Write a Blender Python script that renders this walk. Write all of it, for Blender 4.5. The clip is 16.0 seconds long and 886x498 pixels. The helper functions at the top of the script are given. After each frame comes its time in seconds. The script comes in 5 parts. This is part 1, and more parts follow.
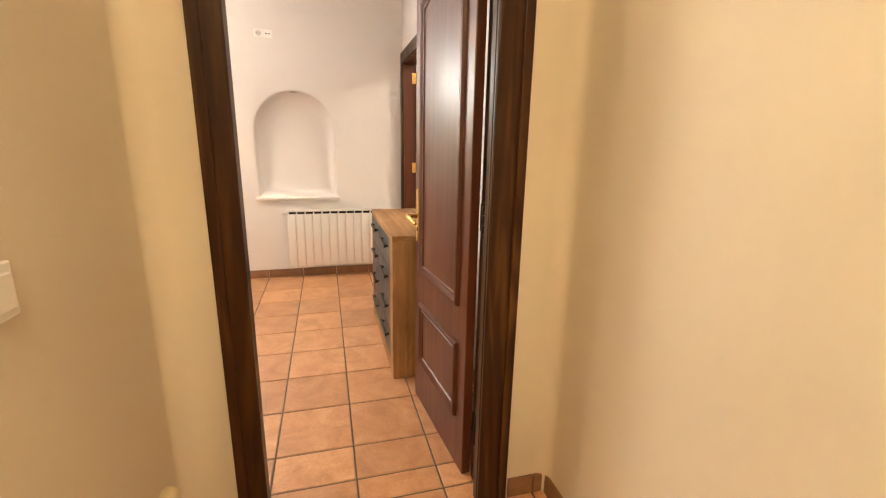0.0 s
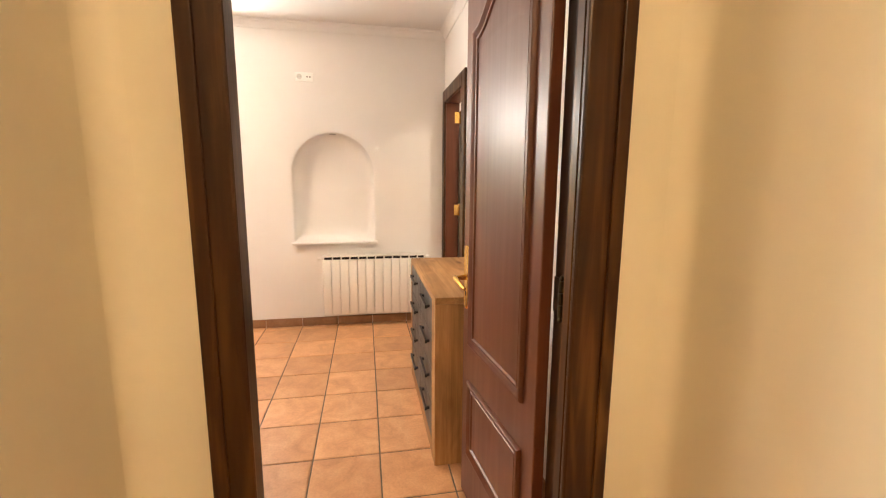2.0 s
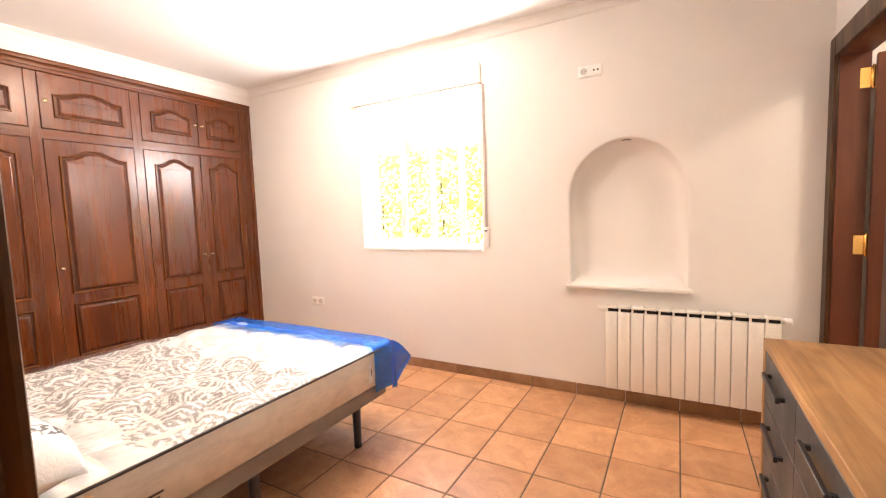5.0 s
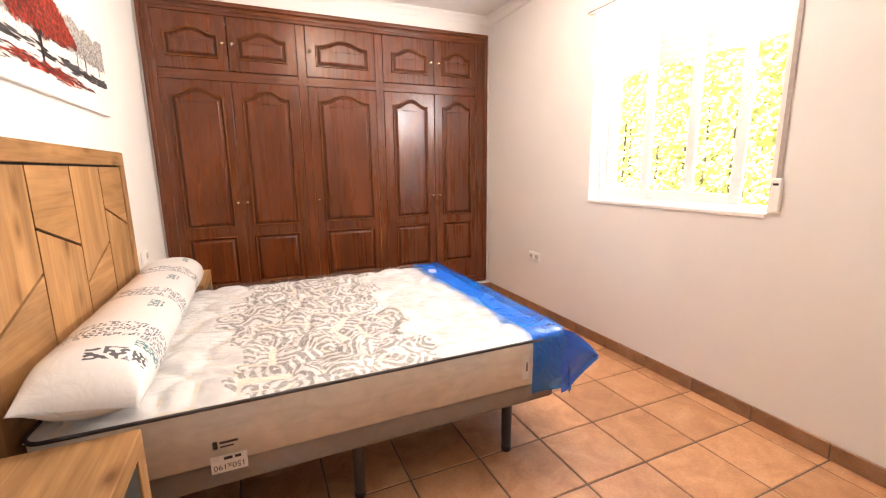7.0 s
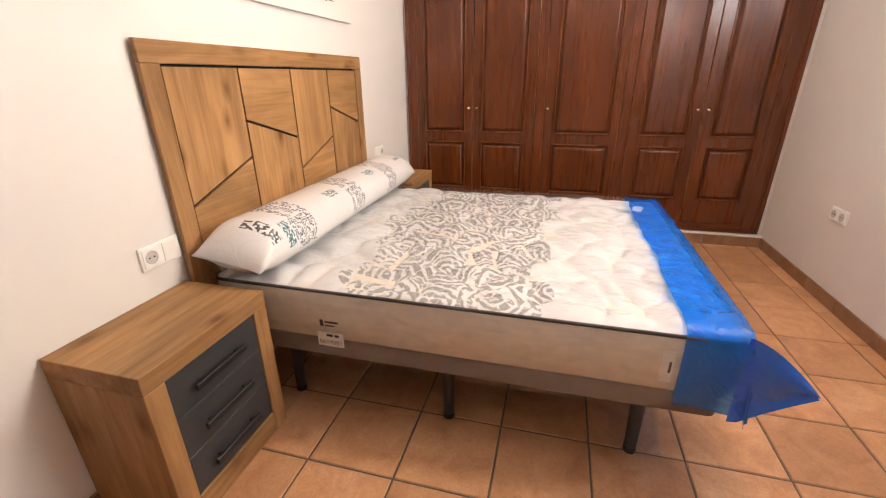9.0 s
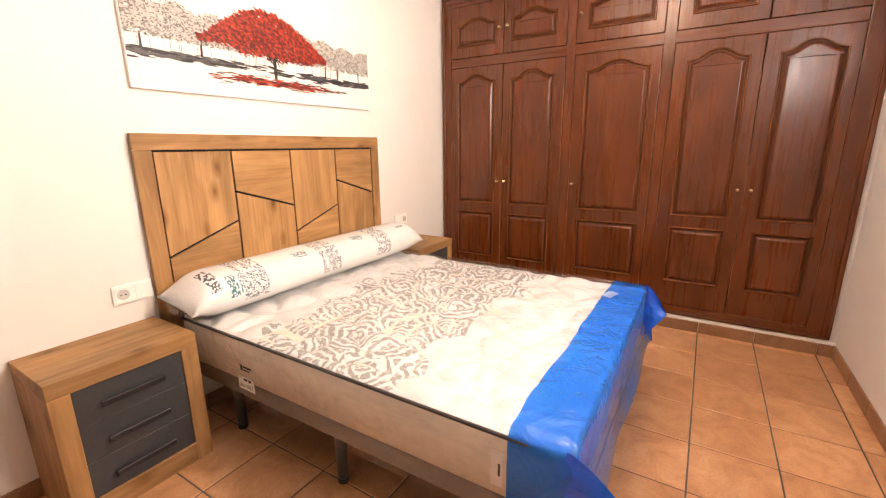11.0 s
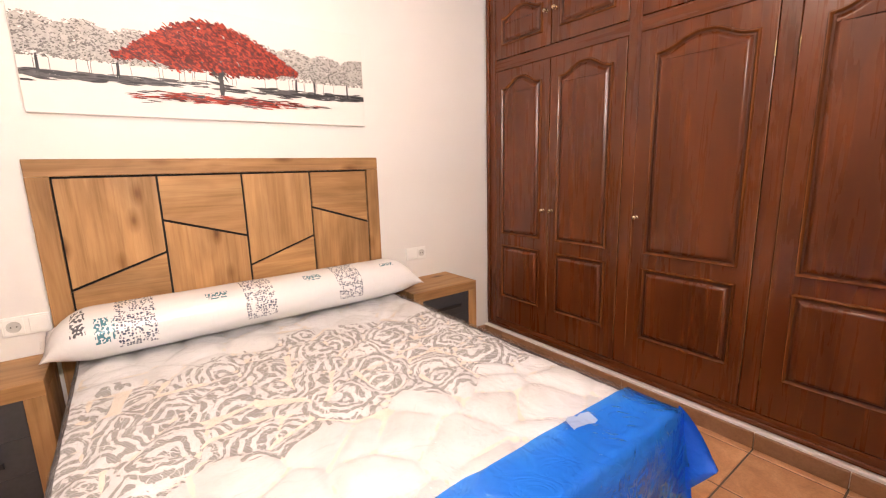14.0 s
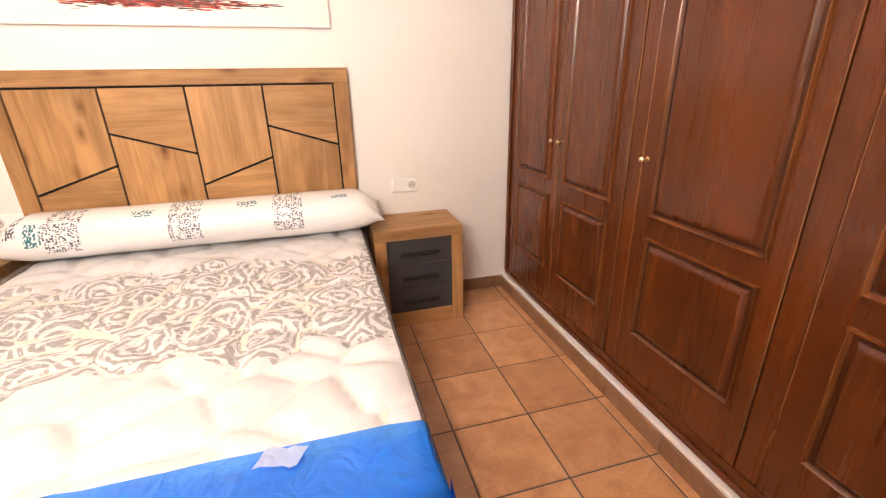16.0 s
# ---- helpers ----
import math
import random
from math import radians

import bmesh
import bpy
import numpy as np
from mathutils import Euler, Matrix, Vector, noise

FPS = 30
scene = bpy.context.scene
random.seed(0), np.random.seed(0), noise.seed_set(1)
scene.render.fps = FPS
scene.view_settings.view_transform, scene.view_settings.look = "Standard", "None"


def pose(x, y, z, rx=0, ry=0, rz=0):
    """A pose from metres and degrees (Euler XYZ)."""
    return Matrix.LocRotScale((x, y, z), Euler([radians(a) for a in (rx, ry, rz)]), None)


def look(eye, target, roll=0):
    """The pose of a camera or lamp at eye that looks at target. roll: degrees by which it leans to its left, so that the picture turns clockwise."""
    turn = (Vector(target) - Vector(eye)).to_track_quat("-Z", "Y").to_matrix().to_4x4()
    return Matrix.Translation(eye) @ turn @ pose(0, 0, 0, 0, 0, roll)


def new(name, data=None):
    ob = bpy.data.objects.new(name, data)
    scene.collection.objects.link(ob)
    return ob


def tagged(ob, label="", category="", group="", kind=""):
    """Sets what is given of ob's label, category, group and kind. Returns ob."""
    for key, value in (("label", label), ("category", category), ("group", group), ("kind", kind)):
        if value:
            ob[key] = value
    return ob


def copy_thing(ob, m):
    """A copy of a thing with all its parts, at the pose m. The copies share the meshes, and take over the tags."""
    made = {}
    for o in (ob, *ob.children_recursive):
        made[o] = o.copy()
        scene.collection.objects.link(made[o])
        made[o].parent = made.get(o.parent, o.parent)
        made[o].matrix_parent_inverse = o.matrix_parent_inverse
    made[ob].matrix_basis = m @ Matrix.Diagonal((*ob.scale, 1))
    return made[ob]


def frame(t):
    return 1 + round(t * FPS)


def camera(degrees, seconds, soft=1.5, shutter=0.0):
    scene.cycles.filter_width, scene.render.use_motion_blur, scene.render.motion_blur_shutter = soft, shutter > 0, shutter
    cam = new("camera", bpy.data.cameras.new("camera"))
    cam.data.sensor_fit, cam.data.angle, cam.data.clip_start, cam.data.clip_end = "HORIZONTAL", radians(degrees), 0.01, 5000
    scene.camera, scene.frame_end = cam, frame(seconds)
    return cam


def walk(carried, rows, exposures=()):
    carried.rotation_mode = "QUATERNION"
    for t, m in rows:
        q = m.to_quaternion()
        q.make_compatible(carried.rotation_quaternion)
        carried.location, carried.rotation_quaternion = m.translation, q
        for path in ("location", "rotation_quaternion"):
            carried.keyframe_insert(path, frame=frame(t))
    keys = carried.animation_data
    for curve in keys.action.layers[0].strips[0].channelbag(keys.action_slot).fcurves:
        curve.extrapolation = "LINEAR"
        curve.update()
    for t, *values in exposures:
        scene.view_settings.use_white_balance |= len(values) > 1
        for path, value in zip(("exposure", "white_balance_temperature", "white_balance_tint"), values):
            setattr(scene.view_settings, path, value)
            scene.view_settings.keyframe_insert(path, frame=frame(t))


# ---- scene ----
cam = camera(92.6, 16.0, 1.15)
PATH = [
    (0, (4.307, -1.464, 1.295), (4.827, 0.41, 0.828), 1.1),
    (0.5, (4.35, -1.406, 1.316), (4.807, 0.485, 0.849), 2.0),
    (1, (4.344, -1.314, 1.342), (4.772, 0.597, 0.935), 1.5),
    (1.5, (4.327, -1.234, 1.353), (4.716, 0.697, 1.003), 0.8),
    (2, (4.33, -1.12, 1.353), (4.686, 0.823, 1.039), 0.4),
    (2.5, (4.353, -0.953, 1.343), (4.688, 1.003, 1.092), 0.5),
    (3, (4.363, -0.737, 1.393), (4.584, 1.25, 1.333), -0.7),
    (3.5, (4.345, -0.516, 1.378), (4.499, 1.477, 1.328), -0.6),
    (4, (4.35, -0.389, 1.354), (4.242, 1.608, 1.3), -1.1),
    (4.5, (4.387, -0.251, 1.324), (3.77, 1.649, 1.216), -1.4),
    (5, (4.354, -0.154, 1.323), (3.384, 1.587, 1.159), -2.0),
    (5.2, (4.343, -0.067, 1.333), (3.268, 1.611, 1.158), -2.7),
    (7.3, (4.2, 0.774, 1.272), (2.34, 1.397, 0.88), -1.1),
    (7.5, (4.173, 0.826, 1.29), (2.282, 1.341, 0.893), -1.5),
    (8, (4.111, 0.981, 1.282), (2.177, 1.118, 0.788), -0.1),
    (8.2, (4.1, 1.035, 1.268), (2.178, 0.975, 0.716), 0.5),
    (10.3, (3.870, 1.837, 1.263), (2.167, 1.109, 0.508), -0.9),
    (10.5, (3.847, 1.925, 1.263), (2.123, 1.105, 0.662), -0.8),
    (11, (3.765, 2.078, 1.315), (2.112, 1.057, 0.844), -0.6),
    (11.5, (3.614, 2.138, 1.356), (2.056, 0.928, 1.024), -1.4),
    (12, (3.477, 2.166, 1.366), (1.98, 0.869, 1.09), -1.5),
    (12.5, (3.3, 2.27, 1.362), (1.914, 0.854, 1.086), -2.1),
    (13, (3.102, 2.373, 1.358), (1.816, 0.877, 1.027), -2.3),
    (13.5, (2.872, 2.376, 1.307), (1.64, 0.838, 0.963), -1.5),
    (14, (2.595, 2.384, 1.3), (1.422, 0.807, 0.931), -1.5),
    (14.5, (2.301, 2.426, 1.276), (1.295, 0.762, 0.805), 0.1),
    (15, (2.059, 2.444, 1.27), (1.324, 0.685, 0.663), 0.7),
    (15.5, (1.779, 2.439, 1.256), (1.261, 0.631, 0.578), 2.6),
    (16, (1.492, 2.442, 1.263), (1.003, 0.635, 0.56), -1.3),
]
EXPOSURES = [(0, 3.74, 6550, 10), (2.5, 3.84, 6850, 12), (3.5, 3.98, 6900, 15), (4, 4.05, 6800, 16), (4.5, 3.82, 6650, 16), (5, 3.83, 6600, 17), (7.5, 3.25, 6250, 15), (8, 2.95, 6050, 14), (10.5, 3.48, 7050, 20), (12.5, 3.13, 6900, 21), (14, 3.15, 6600, 22), (16, 3.36, 6800, 21)]
walk(cam, [(t, look(eye, target, roll)) for t, eye, target, roll in PATH], EXPOSURES)

# ---- world, sun, lamps ----
world = bpy.data.worlds.new("sky")
scene.world = world
world.use_nodes = True
wn = world.node_tree.nodes
sky = wn.new("ShaderNodeTexSky")
sky.sky_type, sky.sun_disc = "NISHITA", False
sky.sun_elevation, sky.sun_rotation = radians(52), radians(160)
wn["Background"].inputs[1].default_value = 0.15
world.node_tree.links.new(sky.outputs[0], wn["Background"].inputs[0])
sun = new("sun", bpy.data.lights.new("sun", "SUN"))
sun.data.energy, sun.data.angle, sun.data.color = 5.0, radians(0.5), (1.0, 0.95, 0.86)
sun.matrix_world = look((6.0, -9.0, 14.0), (3.4, 0.6, 0.0))

# daylight thrown up from the sunlit terrace through the window, under the shutter
day = new("window_daylight", bpy.data.lights.new("window_daylight", "AREA"))
day.data.shape, day.data.size, day.data.size_y = "RECTANGLE", 1.08, 0.16
day.data.energy, day.data.color = 7.2, (1.0, 0.955, 0.89)
day.matrix_world = pose(2.43, 2.965, 1.975, -114, 0, 0)

N, E_WALL, W_WALL, CEIL = 2.888, 5.07, 0.385, 2.68
HALL_W, HALL_E, HALL_S, HALL_N, HALL_C = 3.855, 5.08, -3.0, -0.22, 2.5
DOOR_Y = -0.09          # room face of the wall with the entry door


# ---- materials ----
def nodes_of(name):
    m = bpy.data.materials.new(name)
    m.use_nodes = True
    t = m.node_tree
    return m, t, t.nodes["Principled BSDF"]


def add(t, kind, **values):
    n = t.nodes.new(kind)
    for key, value in values.items():
        if key in n.inputs:
            n.inputs[key].default_value = value
    return n


def ramp(t, source, stops):
    r = t.nodes.new("ShaderNodeValToRGB")
    e = r.color_ramp.elements
    while len(e) < len(stops):
        e.new(0.5)
    for el, (pos, col) in zip(e, stops):
        el.position, el.color = pos, (*col, 1) if len(col) == 3 else col
    t.links.new(source, r.inputs[0])
    return r.outputs[0]


def mapped(t, scale, coord="Object", offset_random=False):
    c = t.nodes.new("ShaderNodeTexCoord")
    m = add(t, "ShaderNodeMapping")
    m.inputs["Scale"].default_value = scale
    t.links.new(c.outputs[coord], m.inputs["Vector"])
    if offset_random:
        info = t.nodes.new("ShaderNodeObjectInfo")
        mul = t.nodes.new("ShaderNodeMath")
        mul.operation = "MULTIPLY"
        mul.inputs[1].default_value = 37.0
        t.links.new(info.outputs["Random"], mul.inputs[0])
        t.links.new(mul.outputs[0], m.inputs["Location"])
    return m.outputs[0]


def math_node(t, op, a, b=0.5, clamp=False):
    n = t.nodes.new("ShaderNodeMath")
    n.operation, n.use_clamp = op, clamp
    for i, v in enumerate((a, b)):
        if hasattr(v, "is_linked"):
            t.links.new(v, n.inputs[i])
        else:
            n.inputs[i].default_value = v
    return n.outputs[0]


def mix_col(t, fac, a, b, blend="MIX"):
    n = t.nodes.new("ShaderNodeMix")
    n.data_type, n.blend_type = "RGBA", blend
    for sock, v in ((n.inputs[0], fac), (n.inputs[6], a), (n.inputs[7], b)):
        if hasattr(v, "is_linked"):
            t.links.new(v, sock)
        elif isinstance(v, (int, float)):
            sock.default_value = v
        else:
            sock.default_value = (*v, 1)
    return n.outputs[2]


def bump(t, b, height, strength, distance=0.01):
    n = add(t, "ShaderNodeBump", Strength=strength, Distance=distance)
    t.links.new(height, n.inputs["Height"])
    t.links.new(n.outputs[0], b.inputs["Normal"])


def noise_tex(t, vec, scale, detail=4.0, rough=0.55, dist=0.0):
    n = add(t, "ShaderNodeTexNoise", Scale=scale, Detail=detail, Roughness=rough, Distortion=dist)
    t.links.new(vec, n.inputs["Vector"])
    return n.outputs["Fac"]


def paint(name, col, rough=0.75, var=0.05, bump_s=0.12):
    m, t, b = nodes_of(name)
    v = mapped(t, (1, 1, 1))
    big = noise_tex(t, v, 1.3, 3)
    dark = tuple(c * (1 - var) for c in col)
    t.links.new(ramp(t, big, [(0.3, dark), (0.7, col)]), b.inputs["Base Color"])
    b.inputs["Roughness"].default_value = rough
    bump(t, b, noise_tex(t, v, 55, 6, 0.65), bump_s, 0.004)
    return m


def plain(name, col, rough=0.5, metal=0.0, var=0.08, coat=0.0, grain=60):
    m, t, b = nodes_of(name)
    v = mapped(t, (1, 1, 1))
    f = noise_tex(t, v, grain, 4)
    t.links.new(ramp(t, f, [(0.3, tuple(c * (1 - var) for c in col)), (0.7, tuple(min(1, c * (1 + var)) for c in col))]), b.inputs["Base Color"])
    t.links.new(ramp(t, noise_tex(t, v, 9, 3), [(0.3, (rough * 0.85,) * 3), (0.7, (min(1, rough * 1.15),) * 3)]), b.inputs["Roughness"])
    b.inputs["Metallic"].default_value = metal
    b.inputs["Coat Weight"].default_value = coat
    return m


def wood(name, dark, mid, light, axis, rough=0.35, coat=0.25, grain=1.0, knots=False, var=0.12, rings=0.5, gloss=0.3, pores=0.0, relief=0.07):
    """Grain runs along the axis 'x', 'y' or 'z': wavering growth rings, fine pores and broad tone."""
    m, t, b = nodes_of(name)

    def along(long, wide):
        return mapped(t, {"x": (long, wide, wide), "y": (wide, long, wide), "z": (wide, wide, long)}[axis], offset_random=True)

    fine = noise_tex(t, along(1.3 * grain, 26 * grain), 1.0, 6, 0.58, 0.6)
    field = noise_tex(t, along(0.55 * grain, 4.2 * grain), 1.0, 3, 0.45, 0.9)
    ring = math_node(t, "SINE", math_node(t, "MULTIPLY", field, 62.0), 0)
    ring = math_node(t, "ADD", math_node(t, "MULTIPLY", ring, 0.22 * rings), 0.5)
    grainy = math_node(t, "ADD", math_node(t, "MULTIPLY", fine, 1.0), math_node(t, "SUBTRACT", ring, 0.5))
    broad = noise_tex(t, along(0.8, 2.6), 1.0, 4, 0.55, 1.6)
    col = ramp(t, grainy, [(0.28, dark), (0.5, mid), (0.72, light)])
    col = mix_col(t, 1.0, col, ramp(t, broad, [(0.28, (1 - 2 * var,) * 3), (0.72, (1 + var,) * 3)]), "MULTIPLY")
    if knots:
        k = add(t, "ShaderNodeTexVoronoi", Scale=1.0)
        t.links.new(along(3.0, 6.5), k.inputs["Vector"])
        kr = ramp(t, k.outputs["Distance"], [(0.04, (0.30, 0.22, 0.16)), (0.09, (0.62, 0.54, 0.46)), (0.20, (1, 1, 1))])
        col = mix_col(t, 0.85, col, kr, "MULTIPLY")
    t.links.new(col, b.inputs["Base Color"])
    t.links.new(ramp(t, fine, [(0.2, (rough * 1.2,) * 3), (0.8, (rough * 0.88,) * 3)]), b.inputs["Roughness"])
    if pores:
        pore = noise_tex(t, along(4.0, 120), 1.0, 4, 0.65, 0.3)
        streak = noise_tex(t, along(1.1, 42), 1.0, 4, 0.6, 0.8)
        both = math_node(t, "ADD", math_node(t, "MULTIPLY", pore, 0.5), math_node(t, "MULTIPLY", streak, 0.5))
        col = mix_col(t, 1.0, col, ramp(t, both, [(0.36, (1 - pores, 1 - 1.1 * pores, 1 - 1.2 * pores)), (0.50, (1, 1, 1)), (0.66, (1 + 0.3 * pores,) * 3)]), "MULTIPLY")
        t.links.new(col, b.inputs["Base Color"])
    b.inputs["Coat Weight"].default_value = coat
    b.inputs["Coat Roughness"].default_value = 0.25
    b.inputs["Specular IOR Level"].default_value = gloss
    bump(t, b, fine, relief, 0.002)
    return m


def terracotta(name, k=1.0):
    m, t, b = nodes_of(name)
    v = mapped(t, (1, 1, 1), offset_random=True)
    cloud = noise_tex(t, v, 7, 5, 0.6, 0.8)
    speck = noise_tex(t, v, 90, 3, 0.7)
    col = ramp(t, cloud, [(0.25, (0.42, 0.210, 0.098)), (0.5, (0.57, 0.302, 0.150)), (0.75, (0.67, 0.39, 0.215))])
    col = mix_col(t, 1.0, col, ramp(t, speck, [(0.3, (0.88, 0.86, 0.84)), (0.6, (1.04, 1.03, 1.02))]), "MULTIPLY")
    info = t.nodes.new("ShaderNodeObjectInfo")
    col = mix_col(t, 1.0, col, ramp(t, info.outputs["Random"], [(0.0, (0.84, 0.82, 0.80)), (1.0, (1.10, 1.10, 1.10))]), "MULTIPLY")
    if k < 1:
        col = mix_col(t, 1.0, col, (k, k * 1.02, k * 1.05), "MULTIPLY")
    t.links.new(col, b.inputs["Base Color"])
    t.links.new(ramp(t, cloud, [(0.3, (0.30,) * 3), (0.7, (0.42,) * 3)]), b.inputs["Roughness"])
    bump(t, b, noise_tex(t, v, 22, 5, 0.6), 0.15, 0.004)
    return m


def film(name, col, alpha, rough=0.12, wrinkle=1.0):
    """Thin plastic sheeting."""
    m, t, b = nodes_of(name)
    v = mapped(t, (1, 1, 1))
    b.inputs["Base Color"].default_value = (*col, 1)
    b.inputs["Roughness"].default_value = rough
    b.inputs["Alpha"].default_value = alpha
    h = noise_tex(t, v, 4.5, 2, 0.45, 1.8)
    h2 = math_node(t, "ABSOLUTE", math_node(t, "SUBTRACT", noise_tex(t, v, 11, 2, 0.5, 1.6), 0.5), 0)
    bump(t, b, math_node(t, "ADD", h, math_node(t, "MULTIPLY", h2, 0.7)), 0.5 * wrinkle, 0.03)
    return m


def tinted_film(name, body, tint, clear, rough=0.1, wrinkle=1.5):
    """Coloured plastic sheeting that lets tinted light through."""
    m = film(name, body, 1.0, rough, wrinkle)
    t = m.node_tree
    tr = add(t, "ShaderNodeBsdfTransparent")
    tr.inputs[0].default_value = (*tint, 1)
    mx = add(t, "ShaderNodeMixShader")
    mx.inputs[0].default_value = clear
    t.nodes["Principled BSDF"].inputs["Coat Weight"].default_value = 1.0
    t.nodes["Principled BSDF"].inputs["Coat Roughness"].default_value = 0.05
    t.links.new(t.nodes["Principled BSDF"].outputs[0], mx.inputs[1])
    t.links.new(tr.outputs[0], mx.inputs[2])
    t.links.new(mx.outputs[0], t.nodes["Material Output"].inputs[0])
    return m


def clear_sheet(name, low, high, wrinkle=2.0):
    """Thin clear plastic: see-through with creased highlights; more sheen is painted in as hazy streaks."""
    m = film(name, (0.9, 0.9, 0.9), 1.0, 0.5, wrinkle)
    t = m.node_tree
    b = t.nodes["Principled BSDF"]
    normal = b.inputs["Normal"].links[0].from_socket
    tr = add(t, "ShaderNodeBsdfTransparent")
    gl = add(t, "ShaderNodeBsdfGlossy", Roughness=0.09)
    lw = add(t, "ShaderNodeLayerWeight", Blend=0.5)
    t.links.new(normal, gl.inputs["Normal"])
    t.links.new(normal, lw.inputs["Normal"])
    fr = math_node(t, "ADD", math_node(t, "MULTIPLY", math_node(t, "POWER", lw.outputs["Facing"], 4.0), 0.30), 0.045)
    sheen, veil = add(t, "ShaderNodeMixShader"), add(t, "ShaderNodeMixShader")
    # diffuse white streaks painted in for the film's sheen along its creases
    streak = noise_tex(t, mapped(t, (2.0, 1.6, 9.0)), 2.2, 4, 0.6, 1.4)
    t.links.new(ramp(t, streak, [(0.40, (low,) * 3), (0.52, (low + 0.25 * (high - low),) * 3), (0.68, (high,) * 3)]), veil.inputs[0])
    t.links.new(tr.outputs[0], veil.inputs[1])
    t.links.new(b.outputs[0], veil.inputs[2])
    t.links.new(fr, sheen.inputs[0])
    t.links.new(veil.outputs[0], sheen.inputs[1])
    t.links.new(gl.outputs[0], sheen.inputs[2])
    t.links.new(sheen.outputs[0], t.nodes["Material Output"].inputs[0])
    return m


def glow(name, col, strength):
    m, t, b = nodes_of(name)
    b.inputs["Base Color"].default_value = (*col, 1)
    b.inputs["Emission Color"].default_value = (*col, 1)
    b.inputs["Emission Strength"].default_value = strength
    return m


def glass(name, tint=(1, 1, 1)):
    m, t, b = nodes_of(name)
    t.nodes.remove(b)
    tr = add(t, "ShaderNodeBsdfTransparent")
    tr.inputs[0].default_value = (*tint, 1)
    gl = add(t, "ShaderNodeBsdfGlossy", Roughness=0.01)
    lw = add(t, "ShaderNodeLayerWeight", Blend=0.5)
    fr = math_node(t, "ADD", math_node(t, "MULTIPLY", math_node(t, "POWER", lw.outputs["Facing"], 5.0), 0.85), 0.04)
    mx = add(t, "ShaderNodeMixShader")
    t.links.new(fr, mx.inputs[0])
    t.links.new(tr.outputs[0], mx.inputs[1])
    t.links.new(gl.outputs[0], mx.inputs[2])
    t.links.new(mx.outputs[0], t.nodes["Material Output"].inputs[0])
    return m


def rose_ticking(name):
    """White quilted ticking with a band of woven grey roses across the bed."""
    m, t, b = nodes_of(name)
    v = mapped(t, (1, 1, 1))
    sep = t.nodes.new("ShaderNodeSeparateXYZ")
    t.links.new(v, sep.inputs[0])
    warp = add(t, "ShaderNodeTexNoise", Scale=7.0, Detail=2.0)
    t.links.new(v, warp.inputs["Vector"])
    moved = t.nodes.new("ShaderNodeMix")
    moved.data_type, moved.blend_type = "RGBA", "LINEAR_LIGHT"
    moved.inputs[0].default_value = 0.055
    t.links.new(v, moved.inputs[6])
    t.links.new(warp.outputs["Color"], moved.inputs[7])
    flat = add(t, "ShaderNodeMapping")
    flat.inputs["Scale"].default_value = (1, 1, 0)
    t.links.new(moved.outputs[2], flat.inputs[0])
    cell = add(t, "ShaderNodeTexVoronoi", Scale=4.6, Randomness=0.75)
    cell.voronoi_dimensions = "2D"
    t.links.new(flat.outputs[0], cell.inputs["Vector"])
    wob = noise_tex(t, v, 24, 2, 0.5, 0.4)
    ring = math_node(t, "ADD", math_node(t, "MULTIPLY", cell.outputs["Distance"], 40.0), math_node(t, "MULTIPLY", wob, 9.0))
    petals = math_node(t, "SINE", ring, 0)
    petal = math_node(t, "GREATER_THAN", petals, -0.15)
    leaf = noise_tex(t, v, 13, 1, 0.4, 2.2)
    gap = math_node(t, "GREATER_THAN", math_node(t, "ABSOLUTE", math_node(t, "SUBTRACT", leaf, 0.5), 0), 0.018)
    motif = math_node(t, "MULTIPLY", petal, gap)
    edge = noise_tex(t, v, 3.4, 2, 0.5, 0.3)
    y = math_node(t, "ADD", sep.outputs["Y"], math_node(t, "MULTIPLY", math_node(t, "SUBTRACT", edge, 0.5), 0.42))
    band = math_node(t, "LESS_THAN", math_node(t, "ABSOLUTE", math_node(t, "SUBTRACT", y, 0.92), 0), 0.37)
    weave = math_node(t, "SINE", math_node(t, "MULTIPLY", math_node(t, "ADD", sep.outputs["X"], sep.outputs["Y"]), 760.0), 0)
    shade = ramp(t, weave, [(0.2, (0.25, 0.243, 0.233)), (0.8, (0.40, 0.39, 0.375))])
    white = ramp(t, noise_tex(t, v, 3, 3), [(0.3, (0.66, 0.659, 0.658)), (0.7, (0.72, 0.719, 0.717))])
    t.links.new(mix_col(t, math_node(t, "MULTIPLY", motif, band), white, shade), b.inputs["Base Color"])
    b.inputs["Roughness"].default_value = 0.6
    b.inputs["Coat Weight"].default_value = 0.5
    b.inputs["Coat Roughness"].default_value = 0.22
    bump(t, b, noise_tex(t, v, 11, 4, 0.6, 1.2), 0.25, 0.012)
    return m


